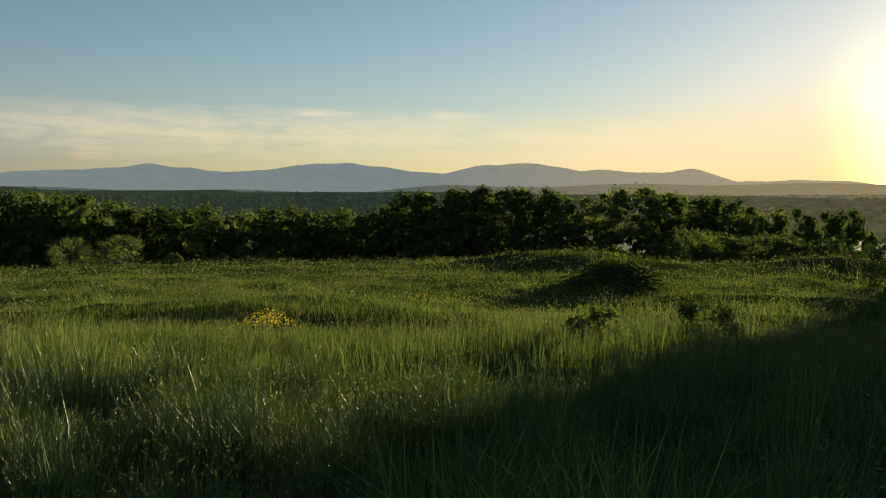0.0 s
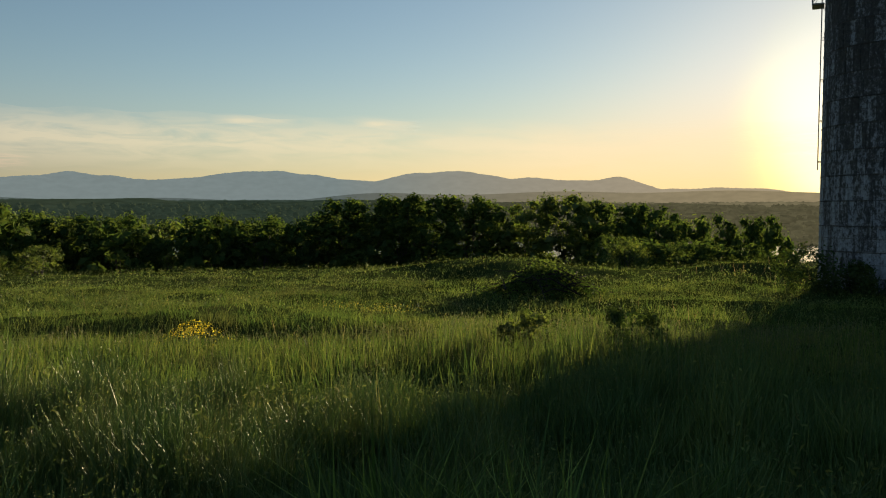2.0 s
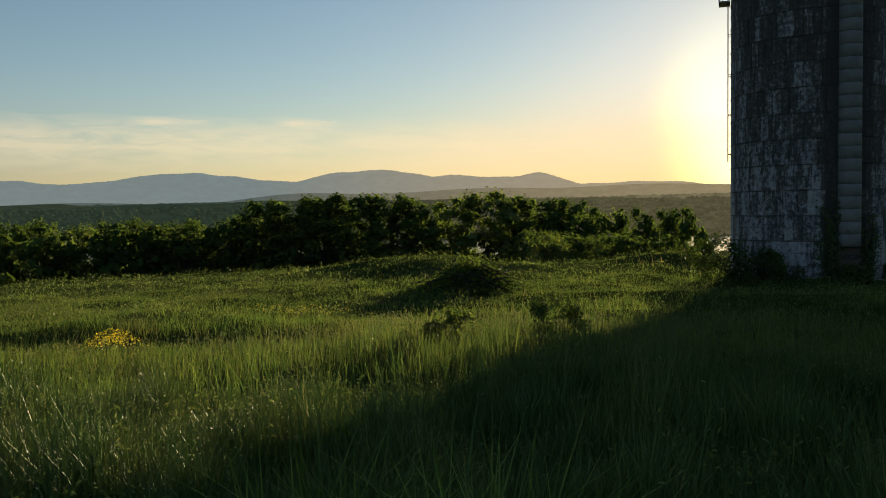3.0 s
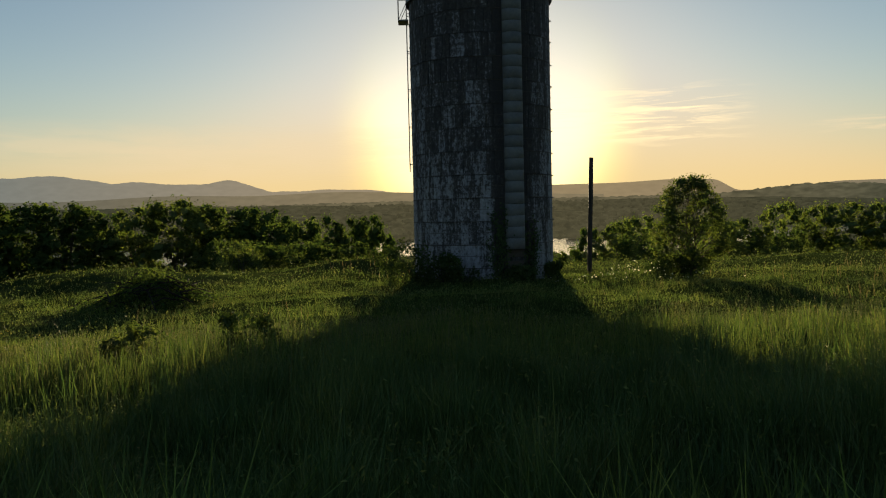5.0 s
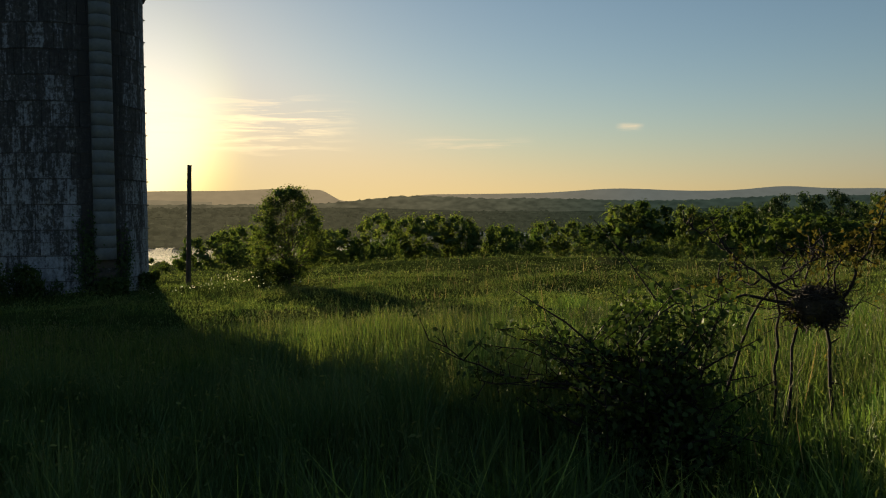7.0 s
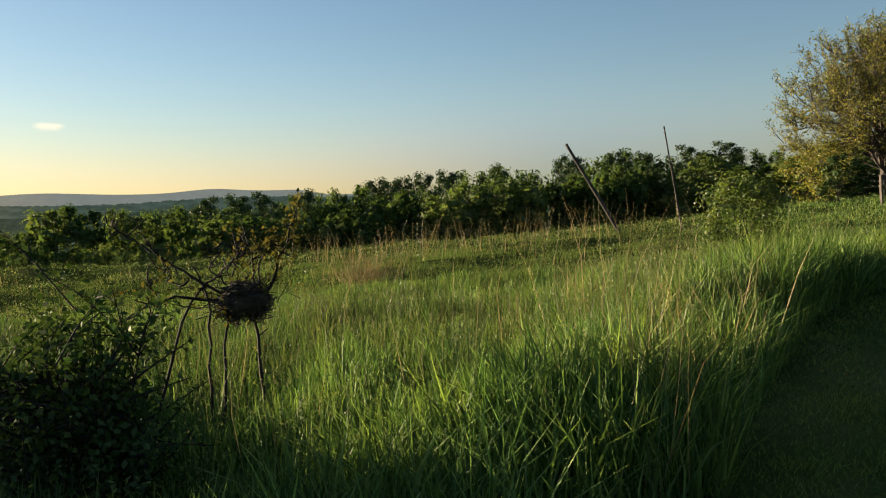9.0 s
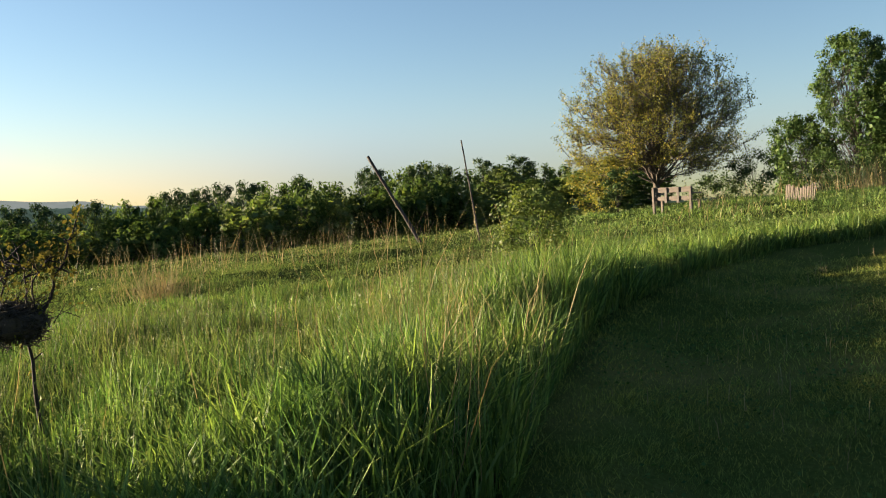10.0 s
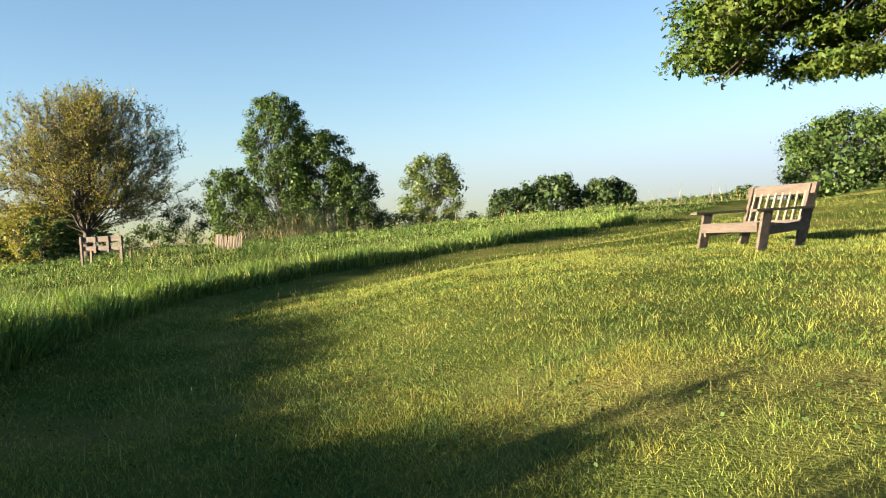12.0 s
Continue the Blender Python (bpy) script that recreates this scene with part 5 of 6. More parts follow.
# The thorny bush near the path, with one long bare branch.
def near_bush():
    x, y, z = on_ground(14.3, 4.17, 0.40)
    ob = thing("thorn_bush", (x, y, z), "dark leafy thorn bush with one long bare branch", "bush")
    rg = np.random.default_rng(71)
    paths, P = [], []
    for k in range(80):
        a = rg.uniform(0, math.tau)
        reach = rg.uniform(0.08, 0.44)
        top = np.array([math.cos(a) * reach, math.sin(a) * reach, rg.uniform(0.5, 1.5) - 0.55 * reach])
        t = np.linspace(0, 1, 7)[:, None]
        pts = np.array([0, 0, -0.05]) + top * t + np.array([0, 0, 0.22]) * np.sin(t * math.pi) + rg.normal(0, 0.02, (7, 3)) * t
        paths.append((pts, 0.009 * (1.1 - t[:, 0])))
        for _ in range(5):
            b = pts[rg.integers(2, 7)]
            e = b + rg.normal(0, 0.12, 3) + [0, 0, 0.05]
            paths.append(([b, 0.5 * (b + e) + [0, 0, 0.02], e], [0.004, 0.003, 0.002]))
            P.append(b + (e - b) * rg.uniform(0.1, 1.1, (22, 1)) + rg.normal(0, 0.035, (22, 3)))
        P.append(pts[3:].repeat(7, 0) + rg.normal(0, 0.05, (28, 3)))
    # the long branch reaches to the left, toward the silo
    left = np.array([math.cos(radians(95)), math.sin(radians(95)), 0])
    base = np.array([0.0, 0.1, 0.90])
    t = np.linspace(0, 1, 12)[:, None]
    long = base + left * 1.05 * t + np.array([0, 0, 0.13]) * t + np.array([0, 0, -0.09]) * np.sin(t * math.pi) + rg.normal(0, 0.012, (12, 3)) * t
    paths.append((long, 0.010 * (1.1 - 0.85 * t[:, 0])))
    for k in range(16):
        b = long[rg.integers(3, 12)]
        e = b + left * rg.normal(0.02, 0.07) + rg.normal(0, 0.05, 3) + [0, 0, 0.06]
        paths.append(([b, e], [0.004, 0.0015]))
        if k % 2 == 0:
            P.append(e + rg.normal(0, 0.03, (5, 3)))
    # leafy sprays that reach sideways, in two layers
    for k in range(13):
        zz = rg.choice([0.86, 0.96]) + rg.normal(0, 0.04)
        t = np.linspace(0, 1, 8)[:, None]
        way = left * rg.uniform(0.35, 0.75) + np.array([rg.normal(0, 0.12), 0, rg.uniform(-0.02, 0.12)])
        spray = np.array([0, 0.05, zz]) + way * t + rg.normal(0, 0.014, (8, 3)) * t
        paths.append((spray, 0.006 * (1.1 - 0.85 * t[:, 0])))
        for _ in range(9):
            b = spray[rg.integers(2, 8)]
            e = b + rg.normal(0, 0.05, 3) + [0, 0, 0.025]
            paths.append(([b, e], [0.003, 0.0015]))
            P.append(b + (e - b) * rg.uniform(0.2, 1.2, (6, 1)) + rg.normal(0, 0.018, (6, 3)))
    for k in range(26):
        a = rg.uniform(0, math.tau)
        b = np.array([math.cos(a) * 0.35, math.sin(a) * 0.35, rg.uniform(0.4, 1.25)])
        e = b + np.array([math.cos(a), math.sin(a), 0]) * rg.uniform(0.08, 0.3) + [0, 0, rg.uniform(0.0, 0.22)]
        paths.append(([b * [0.2, 0.2, 0.8], b, e], [0.007, 0.005, 0.002]))
        P.append(b + (e - b) * rg.uniform(0.0, 1.0, (16, 1)) + rg.normal(0, 0.022, (16, 3)))
    P = np.concatenate(P)
    P[:, 2] = np.maximum(P[:, 2], 0.03)
    v, f = tubes(paths, 5)
    part_mesh("branchwork", shade_smooth(mesh_of("branches", v, f, TWIG)), ob)
    lv, lf = leaf_quads(P, rg.normal(size=P.shape) + [0, 0, 0.5], 0.036 * rg.uniform(0.6, 1.4, len(P)), rg)
    part_mesh("foliage", mesh_of("foliage", lv, lf, LEAF_BUSH), ob)


near_bush()


def nest_shrub():
    """Bare arching stems that hold an old bird's nest."""
    x, y, z = on_ground(4.9, 5.5)
    ob = thing("bare_shrub", (x, y, z), "sparse bare shrub with arching stems and few leaves", "shrub")
    rg = np.random.default_rng(72)
    # right runs across the camera's view; the stems are laid out to fit that view
    right = np.array([math.sin(radians(4.56)), -math.cos(radians(4.56)), 0])
    ahead = np.array([math.cos(radians(4.56)), math.sin(radians(4.56)), 0])
    up = np.array([0, 0, 1.0])
    h = 1.07 - z
    nest_at = up * h

    def curve(points, r0, r1, n=14):
        c = np.array([right * a * 1.06 + up * (b if b < h else h + (b - h) * 0.96) + ahead * d for a, b, d in points])
        k = np.linspace(0, len(c) - 1, n)
        s = np.stack([np.interp(k, range(len(c)), c[:, i]) for i in range(3)], 1)
        for _ in range(2):
            s[1:-1] = 0.25 * s[:-2] + 0.5 * s[1:-1] + 0.25 * s[2:]
        s[1:-1] += rg.normal(0, 0.006, (n - 2, 3))
        return s, np.linspace(r0, r1, n)

    stems = [
        curve([(0.13, -0.05, 0.0), (0.12, h - 1.0, 0.02), (0.076, h - 0.52, 0.0), (0.05, h - 0.14, 0.0), (0.02, h + 0.05, 0.0)], 0.013, 0.007),
        curve([(-0.2, -0.05, 0.1), (-0.21, h - 0.71, 0.05), (-0.22, h - 0.37, 0.0), (-0.19, h - 0.05, 0.0), (-0.22, h + 0.10, 0.0), (-0.28, h + 0.22, 0.0)], 0.010, 0.004),
        curve([(-0.18, -0.05, -0.05), (-0.16, h - 0.83, 0.0), (-0.114, h - 0.33, 0.0), (-0.105, h - 0.086, 0.0), (-0.076, h + 0.143, 0.0), (-0.02, h + 0.257, 0.0), (-0.05, h + 0.42, 0.0)], 0.010, 0.003),
        curve([(-0.60, -0.05, 0.0), (-0.51, h - 0.71, 0.0), (-0.43, h - 0.35, 0.0), (-0.32, h - 0.01, 0.0), (-0.22, h + 0.09, 0.0), (-0.10, h + 0.20, 0.0), (0.0, h + 0.27, 0.0)], 0.011, 0.003),
        curve([(0.0, h - 0.02, 0.0), (-0.19, h + 0.01, 0.0), (-0.40, h + 0.035, 0.0), (-0.51, h, 0.0), (-0.61, h - 0.05, 0.0), (-0.68, h - 0.11, 0.0)], 0.010, 0.004),
        curve([(-0.46, h + 0.03, 0.0), (-0.505, h + 0.076, 0.02), (-0.53, h + 0.15, 0.03)], 0.006, 0.003),
        curve([(0.0, h, 0.0), (-0.19, h + 0.067, 0.0), (-0.30, h + 0.16, 0.0), (-0.39, h + 0.25, 0.0), (-0.51, h + 0.33, 0.0), (-0.57, h + 0.53, 0.0)], 0.010, 0.003),
        curve([(-0.49, h + 0.32, 0.0), (-0.60, h + 0.40, 0.02), (-0.72, h + 0.50, 0.02)], 0.005, 0.002),
        curve([(0.06, h - 0.02, 0.0), (0.15, h + 0.067, 0.02), (0.21, h + 0.257, 0.03), (0.27, h + 0.41, 0.02), (0.33, h + 0.61, 0.0)], 0.010, 0.003),
        curve([(0.03, h + 0.02, 0.0), (0.05, h + 0.14, 0.05), (0.05, h + 0.26, 0.05), (0.02, h + 0.38, 0.05)], 0.007, 0.002),
        curve([(0.10, h + 0.02, 0.0), (0.07, h + 0.22, -0.05), (0.15, h + 0.31, -0.08), (0.19, h + 0.42, -0.08)], 0.006, 0.002),
        curve([(-0.25, h + 0.08, 0.0), (-0.14, h + 0.15, -0.04), (-0.06, h + 0.24, -0.06), (0.04, h + 0.30, -0.06)], 0.006, 0.002),
        curve([(-0.30, h + 0.14, 0.0), (-0.36, h + 0.09, 0.06), (-0.42, h + 0.16, 0.08), (-0.44, h + 0.22, 0.08)], 0.006, 0.002),
        curve([(-0.10, h + 0.10, 0.0), (-0.18, h + 0.20, -0.1), (-0.15, h + 0.33, -0.1)], 0.005, 0.002),
    ]
    paths = [(p, r * 1.15) for p, r in stems]
    leaves = []
    for n, (p, r) in enumerate(stems):
        for _ in range(10 if n > 3 else 7):
            k = rg.integers(len(p) // 2, len(p))
            d = rg.normal(0, 0.045, 3) + [0, 0, 0.03]
            paths.append(([p[k], p[k] + d * 0.6 + rg.normal(0, 0.01, 3), p[k] + d], [0.005, 0.0038, 0.0018]))
            if rg.uniform() < (0.55 if n in (8, 9, 10, 2) else 0.2):
                leaves.append(p[k] + d + rg.normal(0, 0.022, (int(rg.integers(4, 10)), 3)))
    for n, size, m in ((8, 0.03, 20), (9, 0.04, 8), (10, 0.035, 7), (5, 0.025, 5), (2, 0.03, 4)):
        for _ in range(m):
            leaves.append(stems[n][0][rg.integers(5, 14)] + rg.normal(0, size, (6, 3)))
    for _ in range(110):
        a = nest_at + right * rg.normal(-0.05, 0.13) + up * rg.normal(0.0, 0.05) + ahead * rg.normal(0, 0.07)
        d = right * rg.normal(0, 0.11) + up * rg.normal(0.03, 0.07) + ahead * rg.normal(0, 0.06)
        paths.append(([a, a + d * 0.5 + rg.normal(0, 0.01, 3), a + d], [0.003, 0.0025, 0.0012]))
        if rg.uniform() < 0.5:
            leaves.append(a + d + rg.normal(0, 0.018, (4, 3)))
    v, f = tubes(paths, 5)
    part_mesh("stem", shade_smooth(mesh_of("stems", v, f, TWIG)), ob, "dark brown arching stems")
    L = np.concatenate(leaves)
    lv, lf = leaf_quads(L, rg.normal(size=L.shape), 0.030 * rg.uniform(0.6, 1.4, len(L)), rg)
    part_mesh("foliage", mesh_of("foliage", lv, lf, LEAF_SHRUB), ob, "few small bronze-green leaves")
    # the nest: a cup of woven dry stalks
    nest = thing("bird_nest", tuple(np.array([x, y, z]) + nest_at + right * 0.0), "dark untidy bird nest of dry grass in a shrub", "nest")
    nest.scale = (1.4, 1.4, 1.3)
    bits = []
    for _ in range(760):
        a, e = rg.uniform(0, math.tau), rg.uniform(-1.3, 0.9)
        rr = rg.uniform(0.7, 1.02) * (0.86 + 0.3 * math.sin(2.3 * a + 1) * math.sin(1.7 * e))
        c = np.array([math.cos(a) * math.cos(e) * 0.130, math.sin(a) * math.cos(e) * 0.12, math.sin(e) * 0.105]) * rr
        tang = np.array([-math.sin(a), math.cos(a), 0]) + rg.normal(0, 0.8, 3)
        tang *= rg.uniform(0.015, 0.055) / np.linalg.norm(tang)
        bits.append(([c - tang, c * 1.04, c + tang], [0.0025, 0.0032, 0.002]))
    v, f = tubes(bits, 3)
    part_mesh("woven_stalks", mesh_of("woven_stalks", v, f, NEST), nest)
    bm = bmesh.new()
    bmesh.ops.create_icosphere(bm, subdivisions=3, radius=1, matrix=Matrix.Diagonal((0.112, 0.105, 0.088, 1)))
    for vv in bm.verts:
        vv.co *= 0.92 + 0.16 * noise.noise(vv.co * 14)
        if vv.co.z > 0.03:
            vv.co.z = 0.03 - 0.5 * max(0, 0.10 - vv.co.xy.length)
    part("cup", bm, NEST, nest)


nest_shrub()


# ---- benches ----
def big_bench(place, turn):
    """A heavy timber bench with raked arms and a slatted back. Its front faces -y; x runs along the seat."""
    b = thing("garden_bench", place, "heavy weathered timber bench on the mown lawn", "bench", turn=turn)
    W = 1.22
    for s in (-1, 1):
        bm = bmesh.new()
        box(bm, 0.05, 0.14, 0.66, pose(s * W / 2, -0.36, 0.29, -12, 0, 0), 0.008)
        part("front_leg", bm, TIMBER, b)
        bm = bmesh.new()
        box(bm, 0.05, 0.14, 1.04, pose(s * (W / 2 - 0.055), 0.36, 0.47, -17, 0, 0), 0.008)
        part("back_leg", bm, TIMBER, b)
        bm = bmesh.new()
        box(bm, 0.14, 0.92, 0.04, pose(s * (W / 2 + 0.01), -0.06, 0.615, 1, 0, 0), 0.008)
        part("armrest", bm, TIMBER_DARK, b, "dark grey plank armrest")
        bm = bmesh.new()
        box(bm, 0.045, 0.80, 0.13, pose(s * (W / 2 - 0.05), 0.0, 0.33, 6, 0, 0), 0.008)
        part("side_rail", bm, TIMBER, b)
    bm = bmesh.new()
    box(bm, W - 0.06, 0.045, 0.14, pose(0, -0.42, 0.36), 0.008)
    part("front_rail", bm, TIMBER, b)
    for k in range(5):
        bm = bmesh.new()
        box(bm, W - 0.08, 0.13, 0.035, pose(0, -0.34 + 0.145 * k, 0.415 - 0.012 * k, -4, 0, 0), 0.006)
        part("seat_slat", bm, TIMBER_DARK, b)
    bm = bmesh.new()
    box(bm, W + 0.10, 0.055, 0.17, pose(0, 0.475, 0.91, -17, 0, 0), 0.010)
    part("top_rail", bm, TIMBER, b, "broad sunlit top plank")
    bm = bmesh.new()
    box(bm, W - 0.1, 0.04, 0.09, pose(0, 0.27, 0.40, -17, 0, 0), 0.006)
    part("lower_rail", bm, TIMBER_DARK, b)
    for k in range(8):
        bm = bmesh.new()
        box(bm, 0.034, 0.03, 0.50, pose(-0.49 + 0.14 * k, 0.375, 0.635, -17, 0, 0), 0.006)
        part("back_slat", bm, PALE_WOOD, b, "narrow pale back slat" if k == 0 else "")
    b.scale = (0.93, 0.93, 0.81)
    return b


x, y, z = on_ground(-76.3, 11.9, 0.03)
big_bench((x, y, z), 143)


def back_view_bench(place, turn):
    """The second bench: two wide back planks on square posts, a seat plank and end legs."""
    b = thing("plank_bench", place, "weathered plank bench under a spreading tree", "bench", turn=turn)
    for z, h in ((0.80, 0.19), (0.50, 0.13)):
        bm = bmesh.new()
        box(bm, 1.90, 0.04, h, pose(0, 0.0, z), 0.008)
        part("back_plank", bm, TIMBER, b)
    for s in (-0.3, 0.3):
        bm = bmesh.new()
        box(bm, 0.11, 0.05, 0.56, pose(s, -0.05, 0.61), 0.008)
        part("back_post", bm, TIMBER_DARK, b)
    for s in (-0.92, 0.92):
        bm = bmesh.new()
        box(bm, 0.10, 0.09, 1.2, pose(s, -0.05, 0.30, 3, 0, 0), 0.008)
        part("end_post", bm, TIMBER, b)
        bm = bmesh.new()
        box(bm, 0.10, 0.08, 0.72, pose(s, 0.5, 0.07), 0.008)
        part("front_leg", bm, TIMBER, b)
        bm = bmesh.new()
        box(bm, 0.12, 0.66, 0.04, pose(s, 0.25, 0.66), 0.006)
        part("armrest", bm, TIMBER, b)
    for k in range(3):
        bm = bmesh.new()
        box(bm, 1.84, 0.16, 0.035, pose(0, 0.1 + 0.18 * k, 0.42), 0.006)
        part("seat_plank", bm, TIMBER, b)
    b.scale = (0.86, 0.9, 1.0)
    return b


x, y, z = on_ground(-34.3, 31.5, -0.12)
back_view_bench((x, y, z), -160)

x, y, z = on_ground(-42.0, 33, 0.16)
fence = thing("slat_fence", (x, y, z), "short bleached slat fence panel in the grass", "fence", turn=8)
for k in range(17):
    tall = rng.uniform(0.58, 0.68) + 0.12 * abs(k - 8) / 8
    bm = bmesh.new()
    box(bm, rng.uniform(0.035, 0.055), 0.025, tall, pose(-0.60 + 0.076 * k, 0, tall / 2, rng.uniform(-3, 3), rng.uniform(-4, 4), 0), 0.005)
    part("slat", bm, FENCE_WOOD, fence)
for zz in (0.2, 0.58):
    bm = bmesh.new()
    box(bm, 1.34, 0.03, 0.07, pose(0, -0.03, zz), 0.005)
    part("rail", bm, FENCE_WOOD, fence)


# ---- grass ----
def scatter(rg, n, r0, r1, az0=-100, az1=125):
    """Places spread evenly over a ring's sector round the hilltop."""
    a = np.radians(rg.uniform(az0, az1, n))
    r = np.sqrt(rg.uniform(r0 * r0, r1 * r1, n))
    return r * np.cos(a), r * np.sin(a)


def tussock(x, y, cell, seed=70):
    """For each place the way out of its tussock, how far out it is (0 to 1) and the tussock's own random number."""
    cx, cy = np.floor(x / cell), np.floor(y / cell)
    best = np.full(len(x), 9.0)
    out = np.zeros((len(x), 2))
    own = np.zeros(len(x))
    for i in (-1, 0, 1):
        for j in (-1, 0, 1):
            gx, gy = cx + i, cy + j
            px_, py_ = (gx + frac_hash(gx, gy, seed)) * cell, (gy + frac_hash(gx, gy, seed + 1)) * cell
            d = np.hypot(x - px_, y - py_) / cell
            near = d < best
            best = np.where(near, d, best)
            out[near] = np.stack([x - px_, y - py_], 1)[near] / cell
            own = np.where(near, frac_hash(gx, gy, seed + 2), own)
    return out, np.clip(best, 0, 1), own


def blades(x, y, tall, wide, rg, bend=0.45, sink=0.02, lean=None):
    """Bent tapering blades: a quad and a tip each. lean: the way each one leans."""
    n = len(x)
    z = height(x, y) - sink
    a = rg.uniform(0, math.tau, n)
    d = np.stack([np.cos(a), np.sin(a), 0 * a], 1)
    s = np.stack([-np.sin(a), np.cos(a), 0 * a], 1)
    turn = rg.normal(0, 0.5, n)[:, None]
    s = s * np.cos(turn) + d * np.sin(turn)
    root = np.stack([x, y, z], 1)
    b = (bend * rg.uniform(0.1, 1.3, n))[:, None]
    tall, wide = tall[:, None], wide[:, None]
    up = np.array([0, 0, 1.0]) if lean is None else np.concatenate([lean, np.ones((n, 1))], 1)
    if lean is not None:
        up = up / np.linalg.norm(up, axis=1, keepdims=True)
    mid = root + up * tall * 0.58 + d * tall * b * 0.22
    tip = root + up * tall * (1 - 0.22 * b) + d * tall * b * 0.72
    V = np.stack([root - s * wide * 0.5, root + s * wide * 0.5, mid + s * wide * 0.42, mid - s * wide * 0.42, tip], 1).reshape(-1, 3)
    o = np.arange(n)[:, None] * 5
    return V, o + np.array([[0, 1, 2, 3]]), o + np.array([[3, 2, 4]])


def drooping(x, y, tall, wide, rg, bend=0.9, lean=None):
    """Long near blades that arch over: two quads and a tip each."""
    n = len(x)
    root = np.stack([x, y, height(x, y) - 0.02], 1)
    a = rg.uniform(0, math.tau, n)
    d = np.stack([np.cos(a), np.sin(a), 0 * a], 1)
    tw = rg.normal(0, 0.7, n)[:, None]
    s = np.stack([-np.sin(a), np.cos(a), 0 * a], 1) * np.cos(tw) + d * np.sin(tw)
    b = (bend * rg.uniform(0.0, 1.0, n) ** 1.3)[:, None]
    tall, wide = tall[:, None], wide[:, None]
    up = np.concatenate([lean, np.ones((n, 1))], 1)
    up = up / np.linalg.norm(up, axis=1, keepdims=True)
    p1 = root + up * tall * 0.42 + d * tall * b * 0.06
    p2 = root + up * tall * (0.78 - 0.08 * b) + d * tall * b * 0.30
    p3 = root + up * tall * (1.0 - 0.5 * b) + d * tall * b * 0.75
    V = np.stack([root - s * wide * 0.4, root + s * wide * 0.4, p1 + s * wide * 0.5, p1 - s * wide * 0.5, p2 + s * wide * 0.36, p2 - s * wide * 0.36, p3], 1).reshape(-1, 3)
    o = np.arange(n)[:, None] * 7
    return V, np.concatenate([o + np.array([[0, 1, 2, 3]]), o + np.array([[3, 2, 4, 5]])]), o + np.array([[5, 4, 6]])


def short_blades(x, y, tall, wide, rg, lean):
    """Far blades: one leaning sliver each."""
    n = len(x)
    a = rg.uniform(0, math.tau, n)
    side = np.stack([np.cos(a), np.sin(a), 0 * a], 1) * wide[:, None] * 0.5
    root = np.stack([x, y, height(x, y) - 0.02], 1)
    V = np.stack([root - side, root + side, root + np.concatenate([lean, np.ones((n, 1))], 1) * tall[:, None]], 1).reshape(-1, 3)
    return V, np.arange(n * 3).reshape(-1, 3)


def merge(sets):
    V, Q, T, n = [], [], [], 0
    for v, q, t in sets:
        V.append(v)
        Q.append(q + n)
        T.append(t + n)
        n += len(v)
    return np.concatenate(V), [np.concatenate(Q), np.concatenate(T)]


def meadow_height(x, y):
    """How tall the meadow grass stands: tussocks, worn spots and the fringe of the path."""
    s = edge_side(x, y)
    h = 0.15 + 0.42 * vnoise(x / 0.5, y / 0.5, 51) ** 1.4 + 0.16 * (vnoise(x / 0.22, y / 0.22, 50) - 0.4) + 0.16 * (vnoise(x / 4.5, y / 4.5, 52) - 0.4)
    r = np.hypot(x, y)
    h = h * (1 - (0.62 - 0.34 * smooth(28, 10, np.degrees(np.arctan2(y, x)))) * smooth(5, 17, r))
    h = h + 0.10 * np.exp(-((s - 0.5) / 1.2) ** 2) * smooth(2.0, 6.0, x - y)
    h = h * (1 - 0.12 * smooth(5.0, 3.2, r) - 0.42 * smooth(3.4, 2.2, r) * smooth(35, 60, np.degrees(np.arctan2(y, x))))
    return np.clip(h, 0.08, 0.9) * smooth(-0.15, 0.25, s)


